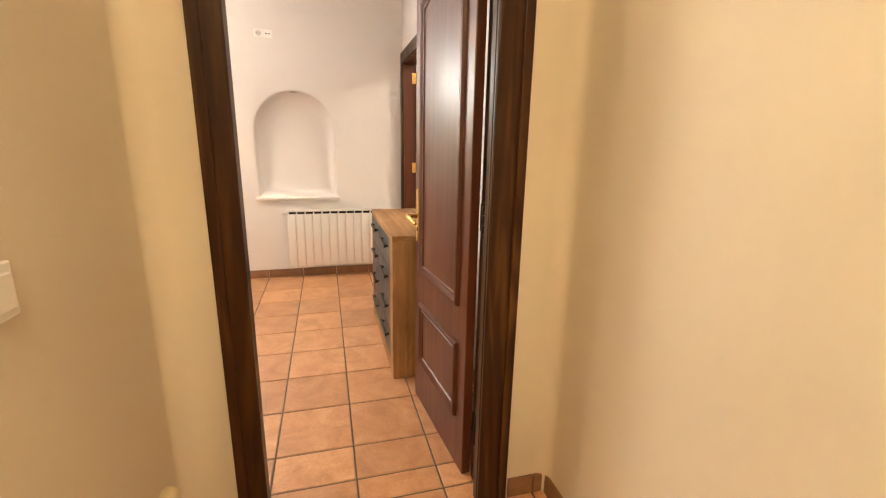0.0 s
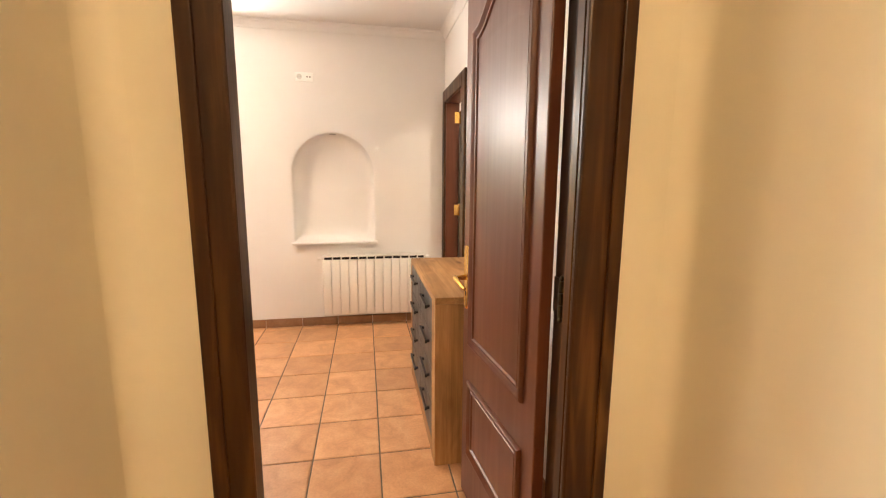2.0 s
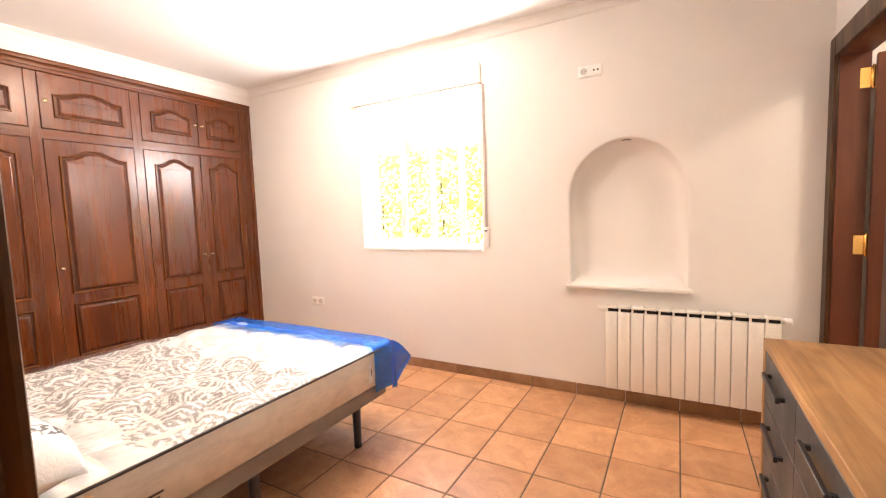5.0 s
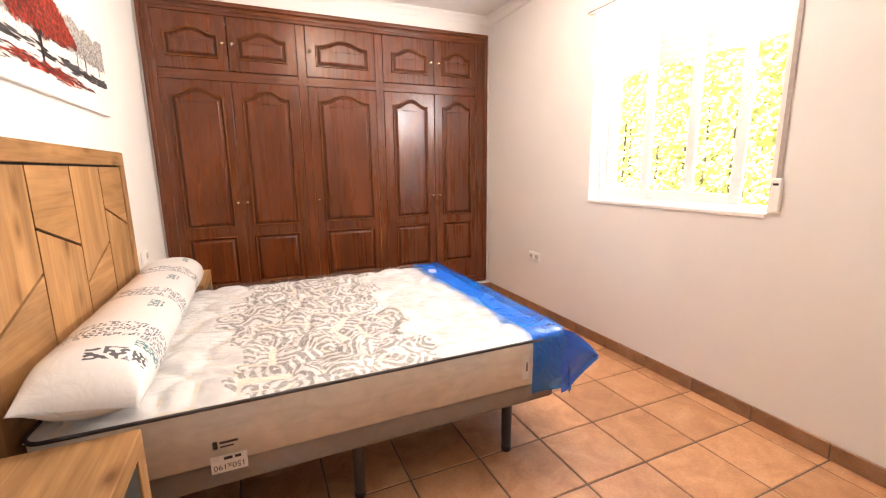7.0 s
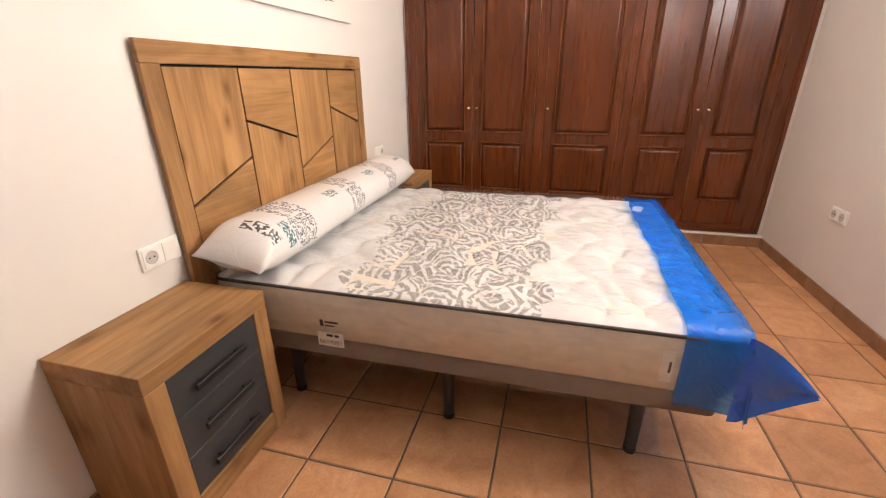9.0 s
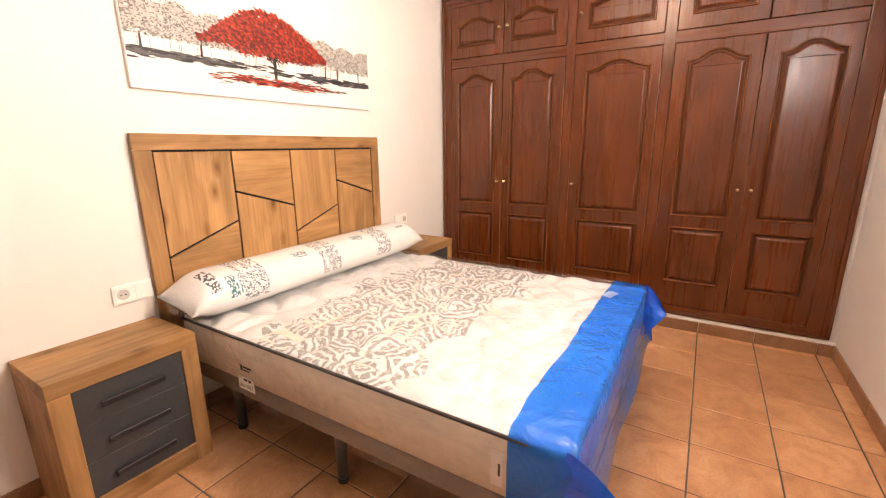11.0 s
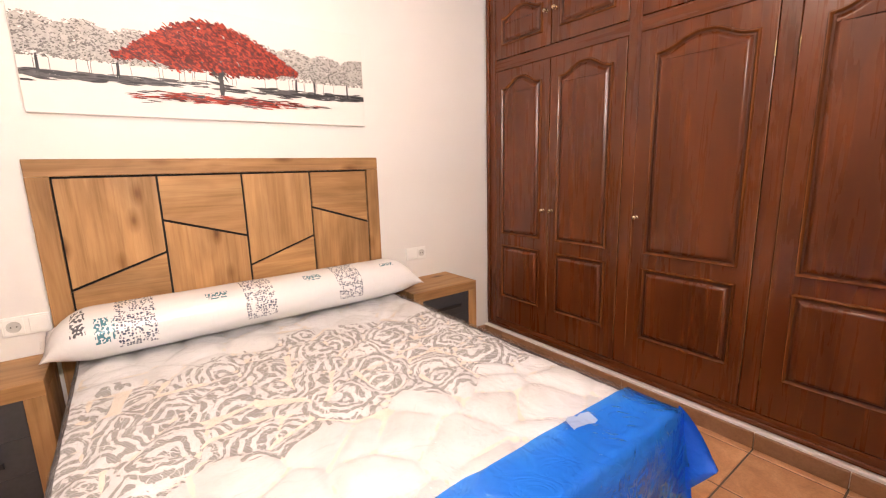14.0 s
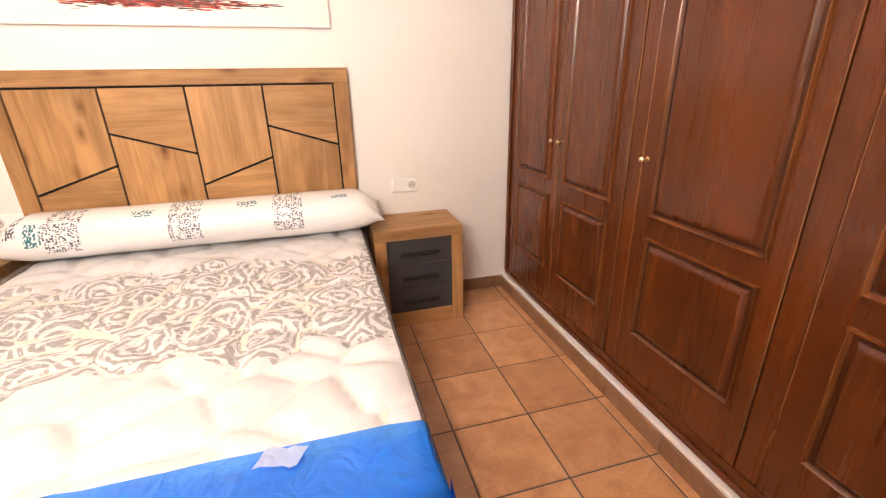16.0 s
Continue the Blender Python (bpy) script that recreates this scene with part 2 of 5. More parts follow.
def pillow_print(name):
    """White film-wrapped cloth with bands of dark blue speckles and teal marks; u runs along the bolster, v round it."""
    m, t, b = nodes_of(name)
    uv = t.nodes.new("ShaderNodeUVMap")
    sep = t.nodes.new("ShaderNodeSeparateXYZ")
    t.links.new(uv.outputs[0], sep.inputs[0])
    u, v = sep.outputs["X"], sep.outputs["Y"]
    sc = add(t, "ShaderNodeMapping")
    sc.inputs["Scale"].default_value = (150, 70, 1)
    t.links.new(uv.outputs[0], sc.inputs[0])
    cell = add(t, "ShaderNodeTexVoronoi", Scale=1.0, Randomness=0.6)
    cell.voronoi_dimensions, cell.distance = "2D", "CHEBYCHEV"
    t.links.new(sc.outputs[0], cell.inputs["Vector"])
    dots = math_node(t, "LESS_THAN", cell.outputs["Distance"], 0.34)
    some = math_node(t, "GREATER_THAN", noise_tex(t, sc.outputs[0], 0.45, 2), 0.46)

    def span(x, mid, half):
        return math_node(t, "LESS_THAN", math_node(t, "ABSOLUTE", math_node(t, "SUBTRACT", x, mid), 0), half)

    bands = None
    for mid in (0.172, 0.459, 0.730):
        s = span(u, mid, 0.041)
        bands = s if bands is None else math_node(t, "MAXIMUM", bands, s)
    spk = math_node(t, "MULTIPLY", math_node(t, "MULTIPLY", dots, some), math_node(t, "MULTIPLY", bands, span(v, 0.42, 0.235)))
    marks = None
    for mu, mv, hu, hv in ((0.354, 0.415, 0.027, 0.020), (0.354, 0.382, 0.022, 0.006), (0.620, 0.425, 0.027, 0.020), (0.620, 0.392, 0.022, 0.006),
                           (0.105, 0.31, 0.014, 0.075), (0.127, 0.31, 0.003, 0.06), (0.880, 0.420, 0.024, 0.018)):
        s = math_node(t, "MULTIPLY", span(u, mu, hu), span(v, mv, hv))
        marks = s if marks is None else math_node(t, "MAXIMUM", marks, s)
    brk = add(t, "ShaderNodeMapping")
    brk.inputs["Scale"].default_value = (210, 60, 1)
    t.links.new(uv.outputs[0], brk.inputs[0])
    stripes = math_node(t, "GREATER_THAN", noise_tex(t, brk.outputs[0], 1.0, 0), 0.47)
    marks = math_node(t, "MULTIPLY", marks, stripes)
    grey = math_node(t, "MULTIPLY", math_node(t, "MULTIPLY", span(u, 0.062, 0.014), span(v, 0.40, 0.10)), math_node(t, "GREATER_THAN", noise_tex(t, brk.outputs[0], 0.8, 0), 0.5))
    col = mix_col(t, spk, (0.74, 0.735, 0.735), (0.03, 0.05, 0.10))
    col = mix_col(t, marks, col, (0.03, 0.17, 0.22))
    col = mix_col(t, grey, col, (0.08, 0.085, 0.10))
    t.links.new(col, b.inputs["Base Color"])
    b.inputs["Roughness"].default_value = 0.5
    b.inputs["Coat Weight"].default_value = 0.7
    b.inputs["Coat Roughness"].default_value = 0.15
    ov = mapped(t, (1, 1, 1))
    bump(t, b, noise_tex(t, ov, 14, 4, 0.6, 1.5), 0.3, 0.012)
    return m


WHITE = paint("white_wall_paint", (0.80, 0.775, 0.745))
CEILING = paint("white_ceiling_paint", (0.80, 0.78, 0.75), bump_s=0.06)
CREAM = paint("cream_wall_paint", (0.76, 0.69, 0.55))
TILE = terracotta("terracotta_tile")
TILE_DARK = terracotta("terracotta_skirting", 0.52)
GROUT = paint("floor_grout", (0.155, 0.118, 0.086), 0.9, 0.25, 0.4)
WALNUT_D = ((0.108, 0.0245, 0.0044), (0.125, 0.0300, 0.0056), (0.145, 0.0370, 0.0072))
WALNUT = wood("walnut_stain", *WALNUT_D, "z", 0.27, 0.0, 1.0, False, 0.18, 0.05, 0.55, 0.03, 0.008)
WALNUT_H = wood("walnut_stain_across", *WALNUT_D, "y", 0.27, 0.0, 1.0, False, 0.18, 0.05, 0.55, 0.03, 0.008)
# paler from rubbing, and from edge highlights put into the colour
RIDGE = wood("walnut_moulding_wear_highlight", (0.110, 0.029, 0.006), (0.155, 0.045, 0.0100), (0.23, 0.082, 0.022), "z", 0.24, 0.0, 1.0, False, 0.2, 0.08, 0.5, 0.12)
# darker walnut for the groove ring round each panel
GROOVE = wood("walnut_groove_dark", (0.048, 0.0115, 0.0024), (0.066, 0.0165, 0.0035), (0.088, 0.024, 0.005), "z", 0.45, 0.0)
WORN = wood("worn_walnut_edge", (0.20, 0.085, 0.030), (0.29, 0.13, 0.05), (0.38, 0.19, 0.08), "z", 0.5, 0.0)
MAHOGANY = wood("mahogany_varnish", (0.106, 0.029, 0.011), (0.120, 0.034, 0.0135), (0.136, 0.041, 0.017), "z", 0.38, 0.0, 1.0, False, 0.10, 0.03, 0.45, 0.02, 0.004)
DARK_D = ((0.024, 0.0078, 0.0022), (0.050, 0.0185, 0.0050), (0.110, 0.047, 0.012))
DARKWOOD = wood("dark_casing_wood", *DARK_D, "z", 0.34, 0.0, 0.8, False, 0.2, 0.35, 0.25)
DARKWOOD_H = wood("dark_casing_wood_across", *DARK_D, "x", 0.34, 0.0, 0.8, False, 0.2, 0.35, 0.25)
OAK_D = ((0.340, 0.178, 0.070), (0.435, 0.236, 0.097), (0.520, 0.298, 0.130))
OAK_X = wood("oak_along_x", *OAK_D, "x", 0.5, 0.0, 1.0, True, 0.19, 0.22, 0.3, 0.18)
OAK_Y = wood("oak_along_y", *OAK_D, "y", 0.5, 0.0, 1.0, True, 0.19, 0.22, 0.3, 0.18)
OAK_Z = wood("oak_along_z", *OAK_D, "z", 0.5, 0.0, 1.0, True, 0.19, 0.22, 0.3, 0.18)
GREY = plain("dark_grey_laminate", (0.045, 0.047, 0.050), 0.45, var=0.1)
BLACK = plain("black_handle", (0.012, 0.012, 0.013), 0.4)
BRASS = plain("polished_brass", (0.80, 0.52, 0.16), 0.18, 1.0, 0.05)
HINGE = plain("dark_bronze", (0.055, 0.038, 0.020), 0.45, 0.7, 0.3)
BRONZE = plain("aged_brass_hinge", (0.22, 0.15, 0.07), 0.35, 1.0, 0.2)
KNOB = plain("pale_brass_knob", (0.75, 0.60, 0.38), 0.25, 1.0, 0.05)
ENAMEL = plain("white_enamel", (0.78, 0.75, 0.70), 0.32, var=0.02, coat=0.3)
PLASTIC = plain("white_plastic", (0.88, 0.87, 0.84), 0.35, var=0.02)
CREAM_P = plain("cream_plastic", (0.78, 0.66, 0.42), 0.4, var=0.03)
# near-black colour stands in for the shade in holes, slots and gaps
SHADOW = plain("gap_shade", (0.012, 0.010, 0.009), 0.9)
ALU = plain("white_lacquered_aluminium", (0.82, 0.82, 0.81), 0.3, var=0.02)
SLAT = plain("white_shutter_slat", (0.80, 0.79, 0.76), 0.45, var=0.03)
MAT_SIDE = plain("beige_ticking", (0.76, 0.68, 0.58), 0.7, var=0.08, coat=0.25, grain=25)
PIPING = plain("dark_piping", (0.055, 0.045, 0.042), 0.7)
BASE_CLOTH = plain("grey_brown_upholstery", (0.19, 0.158, 0.134), 0.85, var=0.2, grain=140)
LEG = plain("grey_steel_leg", (0.06, 0.06, 0.065), 0.4, 0.3)
BLUE = tinted_film("blue_film", (0.012, 0.27, 1.0), (0.12, 0.42, 1.0), 0.55, 0.09, 1.9)
BLUE_DOUBLE = tinted_film("blue_film_doubled", (0.006, 0.170, 0.95), (0.03, 0.18, 0.9), 0.25, 0.12, 1.2)
TAPE = film("clear_tape", (0.62, 0.72, 0.86), 0.55, 0.15, 1.5)
CLEAR = clear_sheet("clear_film", 0.02, 0.12)
TICKING = rose_ticking("rose_ticking")
PILLOW = pillow_print("printed_pillow_cloth")
CANVAS = paint("canvas_white", (0.80, 0.775, 0.735), 0.8, 0.03, 0.35)
RED = plain("red_oil_paint", (0.38, 0.034, 0.010), 0.6, var=0.5, grain=45)
DARKRED = plain("dark_red_paint", (0.13, 0.010, 0.007), 0.65, var=0.4, grain=45)
INK = plain("black_paint", (0.022, 0.021, 0.024), 0.5, var=0.4, grain=45)
GREYP = plain("grey_paint", (0.19, 0.18, 0.168), 0.6, var=0.35, grain=45)
PALEP = plain("pale_grey_paint", (0.46, 0.44, 0.41), 0.6, var=0.2, grain=45)
GREYD = plain("slate_paint", (0.085, 0.082, 0.085), 0.6, var=0.3, grain=45)
PAPER = plain("white_paper", (0.82, 0.81, 0.79), 0.7, var=0.02)
PRINT = plain("dark_print", (0.03, 0.03, 0.032), 0.7)
MIRROR = plain("mirror_silver", (0.90, 0.90, 0.89), 0.015, 1.0, 0.0)
GLASS = glass("window_glass")
STONE = paint("terrace_stone", (0.50, 0.45, 0.37), 0.8, 0.2, 0.4)
RENDER = paint("outside_render", (0.75, 0.72, 0.66), 0.85, 0.08, 0.3)
# darker copy of the leaf green, painted as the shade inside the hedge
HEDGE_CORE = plain("hedge_inner_shade", (0.32, 0.33, 0.08), 0.9, var=0.5, grain=14)
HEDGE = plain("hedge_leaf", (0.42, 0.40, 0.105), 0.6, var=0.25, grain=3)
BARK = plain("hedge_wood", (0.05, 0.035, 0.02), 0.9, var=0.3)
LAMP_ROOM = glow("added_room_lamp", (1.0, 0.77, 0.56), 8.6)
LAMP_HALL = glow("hall_lamp_diffuser", (1.0, 0.76, 0.48), 7.3)
LAMP_BATH = glow("added_bath_lamp", (1.0, 0.85, 0.68), 8.0)


# ---- mesh helpers ----
ORIGIN = {}


def thing(name, loc, label, category, group=""):
    ob = new(name)
    ob.empty_display_size = 0.1
    ob.location = loc
    ORIGIN[ob.name] = Vector(loc)
    return tagged(ob, label, category, group)


def part(name, bm, material, parent=None, label="", smooth=False):
    """Links a bmesh, built in world places, as one mesh object under a thing or part."""
    o = ORIGIN[parent.name] if parent else Vector((0, 0, 0))
    bmesh.ops.recalc_face_normals(bm, faces=bm.faces)
    me = bpy.data.meshes.new(name)
    bmesh.ops.translate(bm, verts=bm.verts, vec=-o)
    bm.to_mesh(me)
    bm.free()
    for m in material if isinstance(material, (list, tuple)) else (material,):
        me.materials.append(m)
    if smooth:
        me.shade_smooth()
        if smooth != "all":
            me.set_sharp_from_angle(angle=radians(smooth))
    ob = new(name, me)
    ORIGIN[ob.name] = o
    if parent:
        ob.parent = parent
    if label:
        ob["label"] = label
    return ob


def structure(name, bm, material, label, smooth=False):
    return tagged(part(name, bm, material, None, label, smooth), kind="structure")


def box(x0, x1, y0, y1, z0, z1, bevel=0.0, bm=None, seg=1):
    own = bmesh.new()
    v = [own.verts.new((x, y, z)) for x in (x0, x1) for y in (y0, y1) for z in (z0, z1)]
    for f in ((0, 1, 3, 2), (4, 6, 7, 5), (0, 4, 5, 1), (2, 3, 7, 6), (0, 2, 6, 4), (1, 5, 7, 3)):
        own.faces.new([v[i] for i in f])
    if bevel:
        bmesh.ops.bevel(own, geom=own.edges[:], offset=bevel, segments=seg, affect="EDGES", profile=0.5)
    if bm is None:
        return own
    return merge(bm, own)


def merge(bm, other):
    m = {v: bm.verts.new(v.co) for v in other.verts}
    for f in other.faces:
        bm.faces.new([m[v] for v in f.verts])
    other.free()
    return bm


def lathe(profile, n=20, bm=None, at=(0, 0, 0), axis="z"):
    """Turns (radius, height) pairs round an axis through at."""
    bm = bm or bmesh.new()
    rings = []
    for r, h in profile:
        ring = []
        for i in range(n):
            a = 2 * math.pi * i / n
            c, s = r * math.cos(a), r * math.sin(a)
            p = {"z": (c, s, h), "x": (h, c, s), "y": (c, h, s)}[axis]
            ring.append(bm.verts.new(Vector(p) + Vector(at)))
        rings.append(ring)
    for a, b in zip(rings, rings[1:]):
        for i in range(n):
            bm.faces.new((a[i], a[(i + 1) % n], b[(i + 1) % n], b[i]))
    bm.faces.new(rings[0])
    bm.faces.new(rings[-1])
    return bm


def tube(points, r, n=10, bm=None):
    """A round bar along a line of points; r may be one radius or one a point."""
    bm = bm or bmesh.new()
    pts = [Vector(p) for p in points]
    rs = r if isinstance(r, (list, tuple)) else [r] * len(pts)
    rings = []
    for i, p in enumerate(pts):
        d = (pts[min(i + 1, len(pts) - 1)] - pts[max(i - 1, 0)]).normalized()
        side = d.cross(Vector((0, 0, 1)) if abs(d.z) < 0.9 else Vector((1, 0, 0))).normalized()
        up = side.cross(d)
        rings.append([bm.verts.new(p + rs[i] * (math.cos(2 * math.pi * k / n) * side + math.sin(2 * math.pi * k / n) * up)) for k in range(n)])
    for a, b in zip(rings, rings[1:]):
        for i in range(n):
            bm.faces.new((a[i], a[(i + 1) % n], b[(i + 1) % n], b[i]))
    bm.faces.new(rings[0])
    bm.faces.new(rings[-1])
    return bm


def wall_grid(us, vs, holes, place, thick):
    """A wall with openings: cells between the cut lines us and vs but for the holes (u0, u1, v0, v1). place(u, v, d) gives the point at depth d."""
    bm, cells, verts = bmesh.new(), set(), {}
    for i in range(len(us) - 1):
        for j in range(len(vs) - 1):
            cu, cv = (us[i] + us[i + 1]) / 2, (vs[j] + vs[j + 1]) / 2
            if not any(a < cu < b and c < cv < d for a, b, c, d in holes):
                cells.add((i, j))

    def vert(i, j, k):
        if (i, j, k) not in verts:
            verts[i, j, k] = bm.verts.new(place(us[i], vs[j], thick * k))
        return verts[i, j, k]

    for i, j in sorted(cells):
        for k in (0, 1):
            bm.faces.new([vert(a, b, k) for a, b in ((i, j), (i + 1, j), (i + 1, j + 1), (i, j + 1))])
        for (di, dj), (a, b) in (((-1, 0), ((i, j), (i, j + 1))), ((1, 0), ((i + 1, j), (i + 1, j + 1))), ((0, -1), ((i, j), (i + 1, j))), ((0, 1), ((i, j + 1), (i + 1, j + 1)))):
            if (i + di, j + dj) not in cells:
                bm.faces.new((vert(*a, 0), vert(*b, 0), vert(*b, 1), vert(*a, 1)))
    return bm


def offset_loop(pts, d):
    """A closed plane outline, run anticlockwise, moved inwards by d."""
    out, n = [], len(pts)
    for i in range(n):
        a, b, c = Vector(pts[i - 1]), Vector(pts[i]), Vector(pts[(i + 1) % n])
        e, f = (b - a).normalized(), (c - b).normalized()
        n1, n2 = Vector((-e.y, e.x)), Vector((-f.y, f.x))
        m = (n1 + n2).normalized()
        out.append(b + m * (d / max(0.35, m.dot(n1))))
    return out


def arch_outline(u0, u1, v0, v1, rise, n=18):
    """A panel's outline, anticlockwise: flat shoulders, then an S-curve up to a crown."""
    w = u1 - u0
    pts = [(u0, v0), (u1, v0), (u1, v1)]
    if rise:
        sh = 0.07 * w
        for i in range(n + 1):
            s = i / n
            k = 1 - abs(2 * s - 1)
            pts.append((u1 - sh - (w - 2 * sh) * s, v1 + rise * (0.5 - 0.5 * math.cos(math.pi * min(1, k * 1.12))) + 0.004))
    pts.append((u0, v1))
    return pts


PANEL = ((0.0, 0.0), (0.001, 0.0065), (0.004, 0.0115), (0.008, 0.0115), (0.012, 0.0075), (0.015, 0.0022))
VALLEY = ((0.0145, 0.0028), (0.017, 0.0006), (0.023, 0.0006), (0.026, 0.0022))
FIELD = ((0.0255, 0.0016), (0.030, 0.0060), (0.037, 0.0125), (0.042, 0.0145), (0.047, 0.0140), (0.052, 0.0135))


def panel_mesh(outline, place, profile=PANEL, bm=None, cap=True):
    """A moulded raised panel on a face: place(u, v, h) puts a point h proud of it."""
    bm = bm or bmesh.new()
    rings = []
    for d, h in profile:
        rings.append([bm.verts.new(place(p[0], p[1], h)) for p in offset_loop(outline, d)])
    for a, b in zip(rings, rings[1:]):
        n = len(a)
        for i in range(n):
            bm.faces.new((a[i], a[(i + 1) % n], b[(i + 1) % n], b[i]))
    if cap:
        bm.faces.new(rings[-1])
    return bm


def sweep(path, profile, closed=True):
    """A moulding: profile (inwards, z) pairs along a plan path run anticlockwise round the room."""
    bm, rings = bmesh.new(), []
    for d, z in profile:
        rings.append([bm.verts.new((p[0], p[1], z)) for p in offset_loop(path, d)])
    for a, b in zip(rings, rings[1:] + rings[:1]):
        n = len(a)
        for i in range(n if closed else n - 1):
            bm.faces.new((a[i], a[(i + 1) % n], b[(i + 1) % n], b[i]))
    return bm


# ---- the shell of the room ----
WIN = (1.835, 3.02, 1.04, 2.30)
NICHE = (3.655, 4.445, 0.79, 1.81)
north = wall_grid([W_WALL - 0.6, WIN[0], WIN[1], NICHE[0], NICHE[1], E_WALL + 0.12], [-0.1, NICHE[2], WIN[2], NICHE[3], WIN[3], CEIL + 0.1],
                  [WIN, NICHE], lambda u, v, d: (u, N + d, v), 0.26)
structure("wall_north", north, WHITE, "white painted plaster wall with a window and an arched niche")

# arched niche with softly rounded edges
cx, hw, spring = 4.05, 0.36, 1.415
arch = [(cx - hw, 0.80), (cx + hw, 0.80), (cx + hw, 1.0), (cx + hw, 1.2)]
arch += [(cx + hw * math.cos(a), spring + hw * math.sin(a)) for a in [math.pi * i / 28 for i in range(29)]]
arch += [(cx - hw, 1.2), (cx - hw, 1.0)]


def niche_rim(p):
    if p[1] < 0.81:
        return (NICHE[0] if p[0] < cx else NICHE[1], NICHE[2])
    if p[1] <= spring:
        return (NICHE[0] if p[0] < cx else NICHE[1], p[1])
    a = math.atan2(p[1] - spring, p[0] - cx)
    k = min((NICHE[1] - cx) / max(1e-6, abs(math.cos(a))), (NICHE[3] - spring) / max(1e-6, math.sin(a)))
    return (cx + k * math.cos(a), spring + k * math.sin(a))


bm = bmesh.new()
loops = [[bm.verts.new((*niche_rim(p), 0)) for p in arch]]
for d, dep in ((-0.012, 0.0), (-0.005, 0.002), (0.0, 0.008), (0.004, 0.020), (0.007, 0.045), (0.016, 0.070), (0.032, 0.093), (0.056, 0.112), (0.088, 0.125), (0.125, 0.132), (0.17, 0.134)):
    loops.append([bm.verts.new((p[0], p[1], dep)) for p in offset_loop(arch, d)])
for v in bm.verts:
    v.co = (v.co.x, N + v.co.z, v.co.y)
for a, b in zip(loops, loops[1:]):
    for i in range(len(a)):
        bm.faces.new((a[i], a[(i + 1) % len(a)], b[(i + 1) % len(a)], b[i]))
bm.faces.new(loops[-1])
structure("niche", bm, WHITE, "arched white plaster wall niche with rounded edges", smooth=50)
bm = box(3.665, 4.435, N - 0.045, N + 0.14, 0.775, 0.803, 0.008, seg=3)
structure("niche_sill", bm, WHITE, "white plaster shelf at the foot of the niche", smooth=40)
spot = thing("niche_spotlight", (4.05, N + 0.06, 1.772), "tiny dark recessed spotlight in the niche crown", "spotlight")
part("ring", lathe([(0.034, 0), (0.034, -0.008), (0.024, -0.008), (0.022, 0.0)], 16, at=(4.05, N + 0.055, 1.774)), SHADOW, spot)

EDOOR = (2.075, 2.815, -0.1, 2.075)
east = wall_grid([DOOR_Y - 0.1, EDOOR[0], EDOOR[1], N], [-0.1, EDOOR[3], CEIL + 0.1], [EDOOR], lambda u, v, d: (E_WALL + d, u, v), 0.12)
structure("wall_east", east, WHITE, "white painted plaster wall with a doorway")
WB = (0.02, 2.857, 0.098, 2.522)
west = wall_grid([-0.15, WB[0], WB[1], N], [-0.1, WB[2], WB[3], CEIL + 0.1], [WB], lambda u, v, d: (W_WALL - d, u, v), 0.6)
structure("wall_west", west, WHITE, "white painted wall round the built-in wardrobe")
structure("wall_behind_wardrobe", box(W_WALL - 0.75, W_WALL - 0.602, -0.15, N, -0.1, CEIL + 0.1), WHITE, "plain wall behind the wardrobe")
structure("wall_south", box(W_WALL, 3.70, -0.15, 0.0, -0.1, CEIL + 0.1), WHITE, "white painted plaster wall behind the bed")
DO = (4.046, 4.832, -0.1, 2.10)
door_wall = wall_grid([3.702, DO[0], DO[1], E_WALL - 0.002], [-0.1, DO[3], CEIL + 0.1], [DO], lambda u, v, d: (u, DOOR_Y - d, v), 0.13)
structure("wall_entry", door_wall, [WHITE], "white plaster wall round the entry door")
structure("ceiling", box(W_WALL - 0.75, E_WALL + 0.1, -0.24, N + 0.2, CEIL, CEIL + 0.1), CEILING, "white painted plaster ceiling")
ROOM = [(W_WALL, 0.0), (3.70, 0.0), (3.70, DOOR_Y), (E_WALL, DOOR_Y), (E_WALL, N), (W_WALL, N)]
bm = sweep(ROOM, [(0.0, 2.612), (0.007, 2.612), (0.009, 2.622), (0.014, 2.630), (0.024, 2.645), (0.036, 2.656), (0.046, 2.662), (0.048, 2.670), (0.056, 2.672), (0.056, CEIL - 0.001), (0.0, CEIL - 0.001)])
structure("cornice_trim", bm, CEILING, "white moulded plaster cornice")

# hall
structure("hall_wall_east", box(HALL_E, HALL_E + 0.12, HALL_S, HALL_N - 0.001, -0.1, HALL_C + 0.3), CREAM, "cream painted hall wall")
structure("hall_wall_west", box(HALL_W - 0.12, HALL_W, HALL_S, HALL_N - 0.001, -0.1, HALL_C + 0.3), CREAM, "cream painted hall wall")
structure("hall_wall_south", box(HALL_W - 0.12, HALL_E + 0.12, HALL_S - 0.12, HALL_S - 0.001, -0.1, HALL_C + 0.3), CREAM, "cream painted end wall of the hall")
facing = wall_grid([HALL_W, DO[0], DO[1], HALL_E], [0.0, DO[3], HALL_C], [DO], lambda u, v, d: (u, HALL_N - 0.004 + d, v), 0.003)
structure("hall_wall_north", facing, CREAM, "cream painted hall face of the door wall")
structure("hall_ceiling", box(HALL_W - 0.12, HALL_E + 0.12, HALL_S - 0.12, HALL_N - 0.005, HALL_C, HALL_C + 0.1), CEILING, "white hall ceiling")
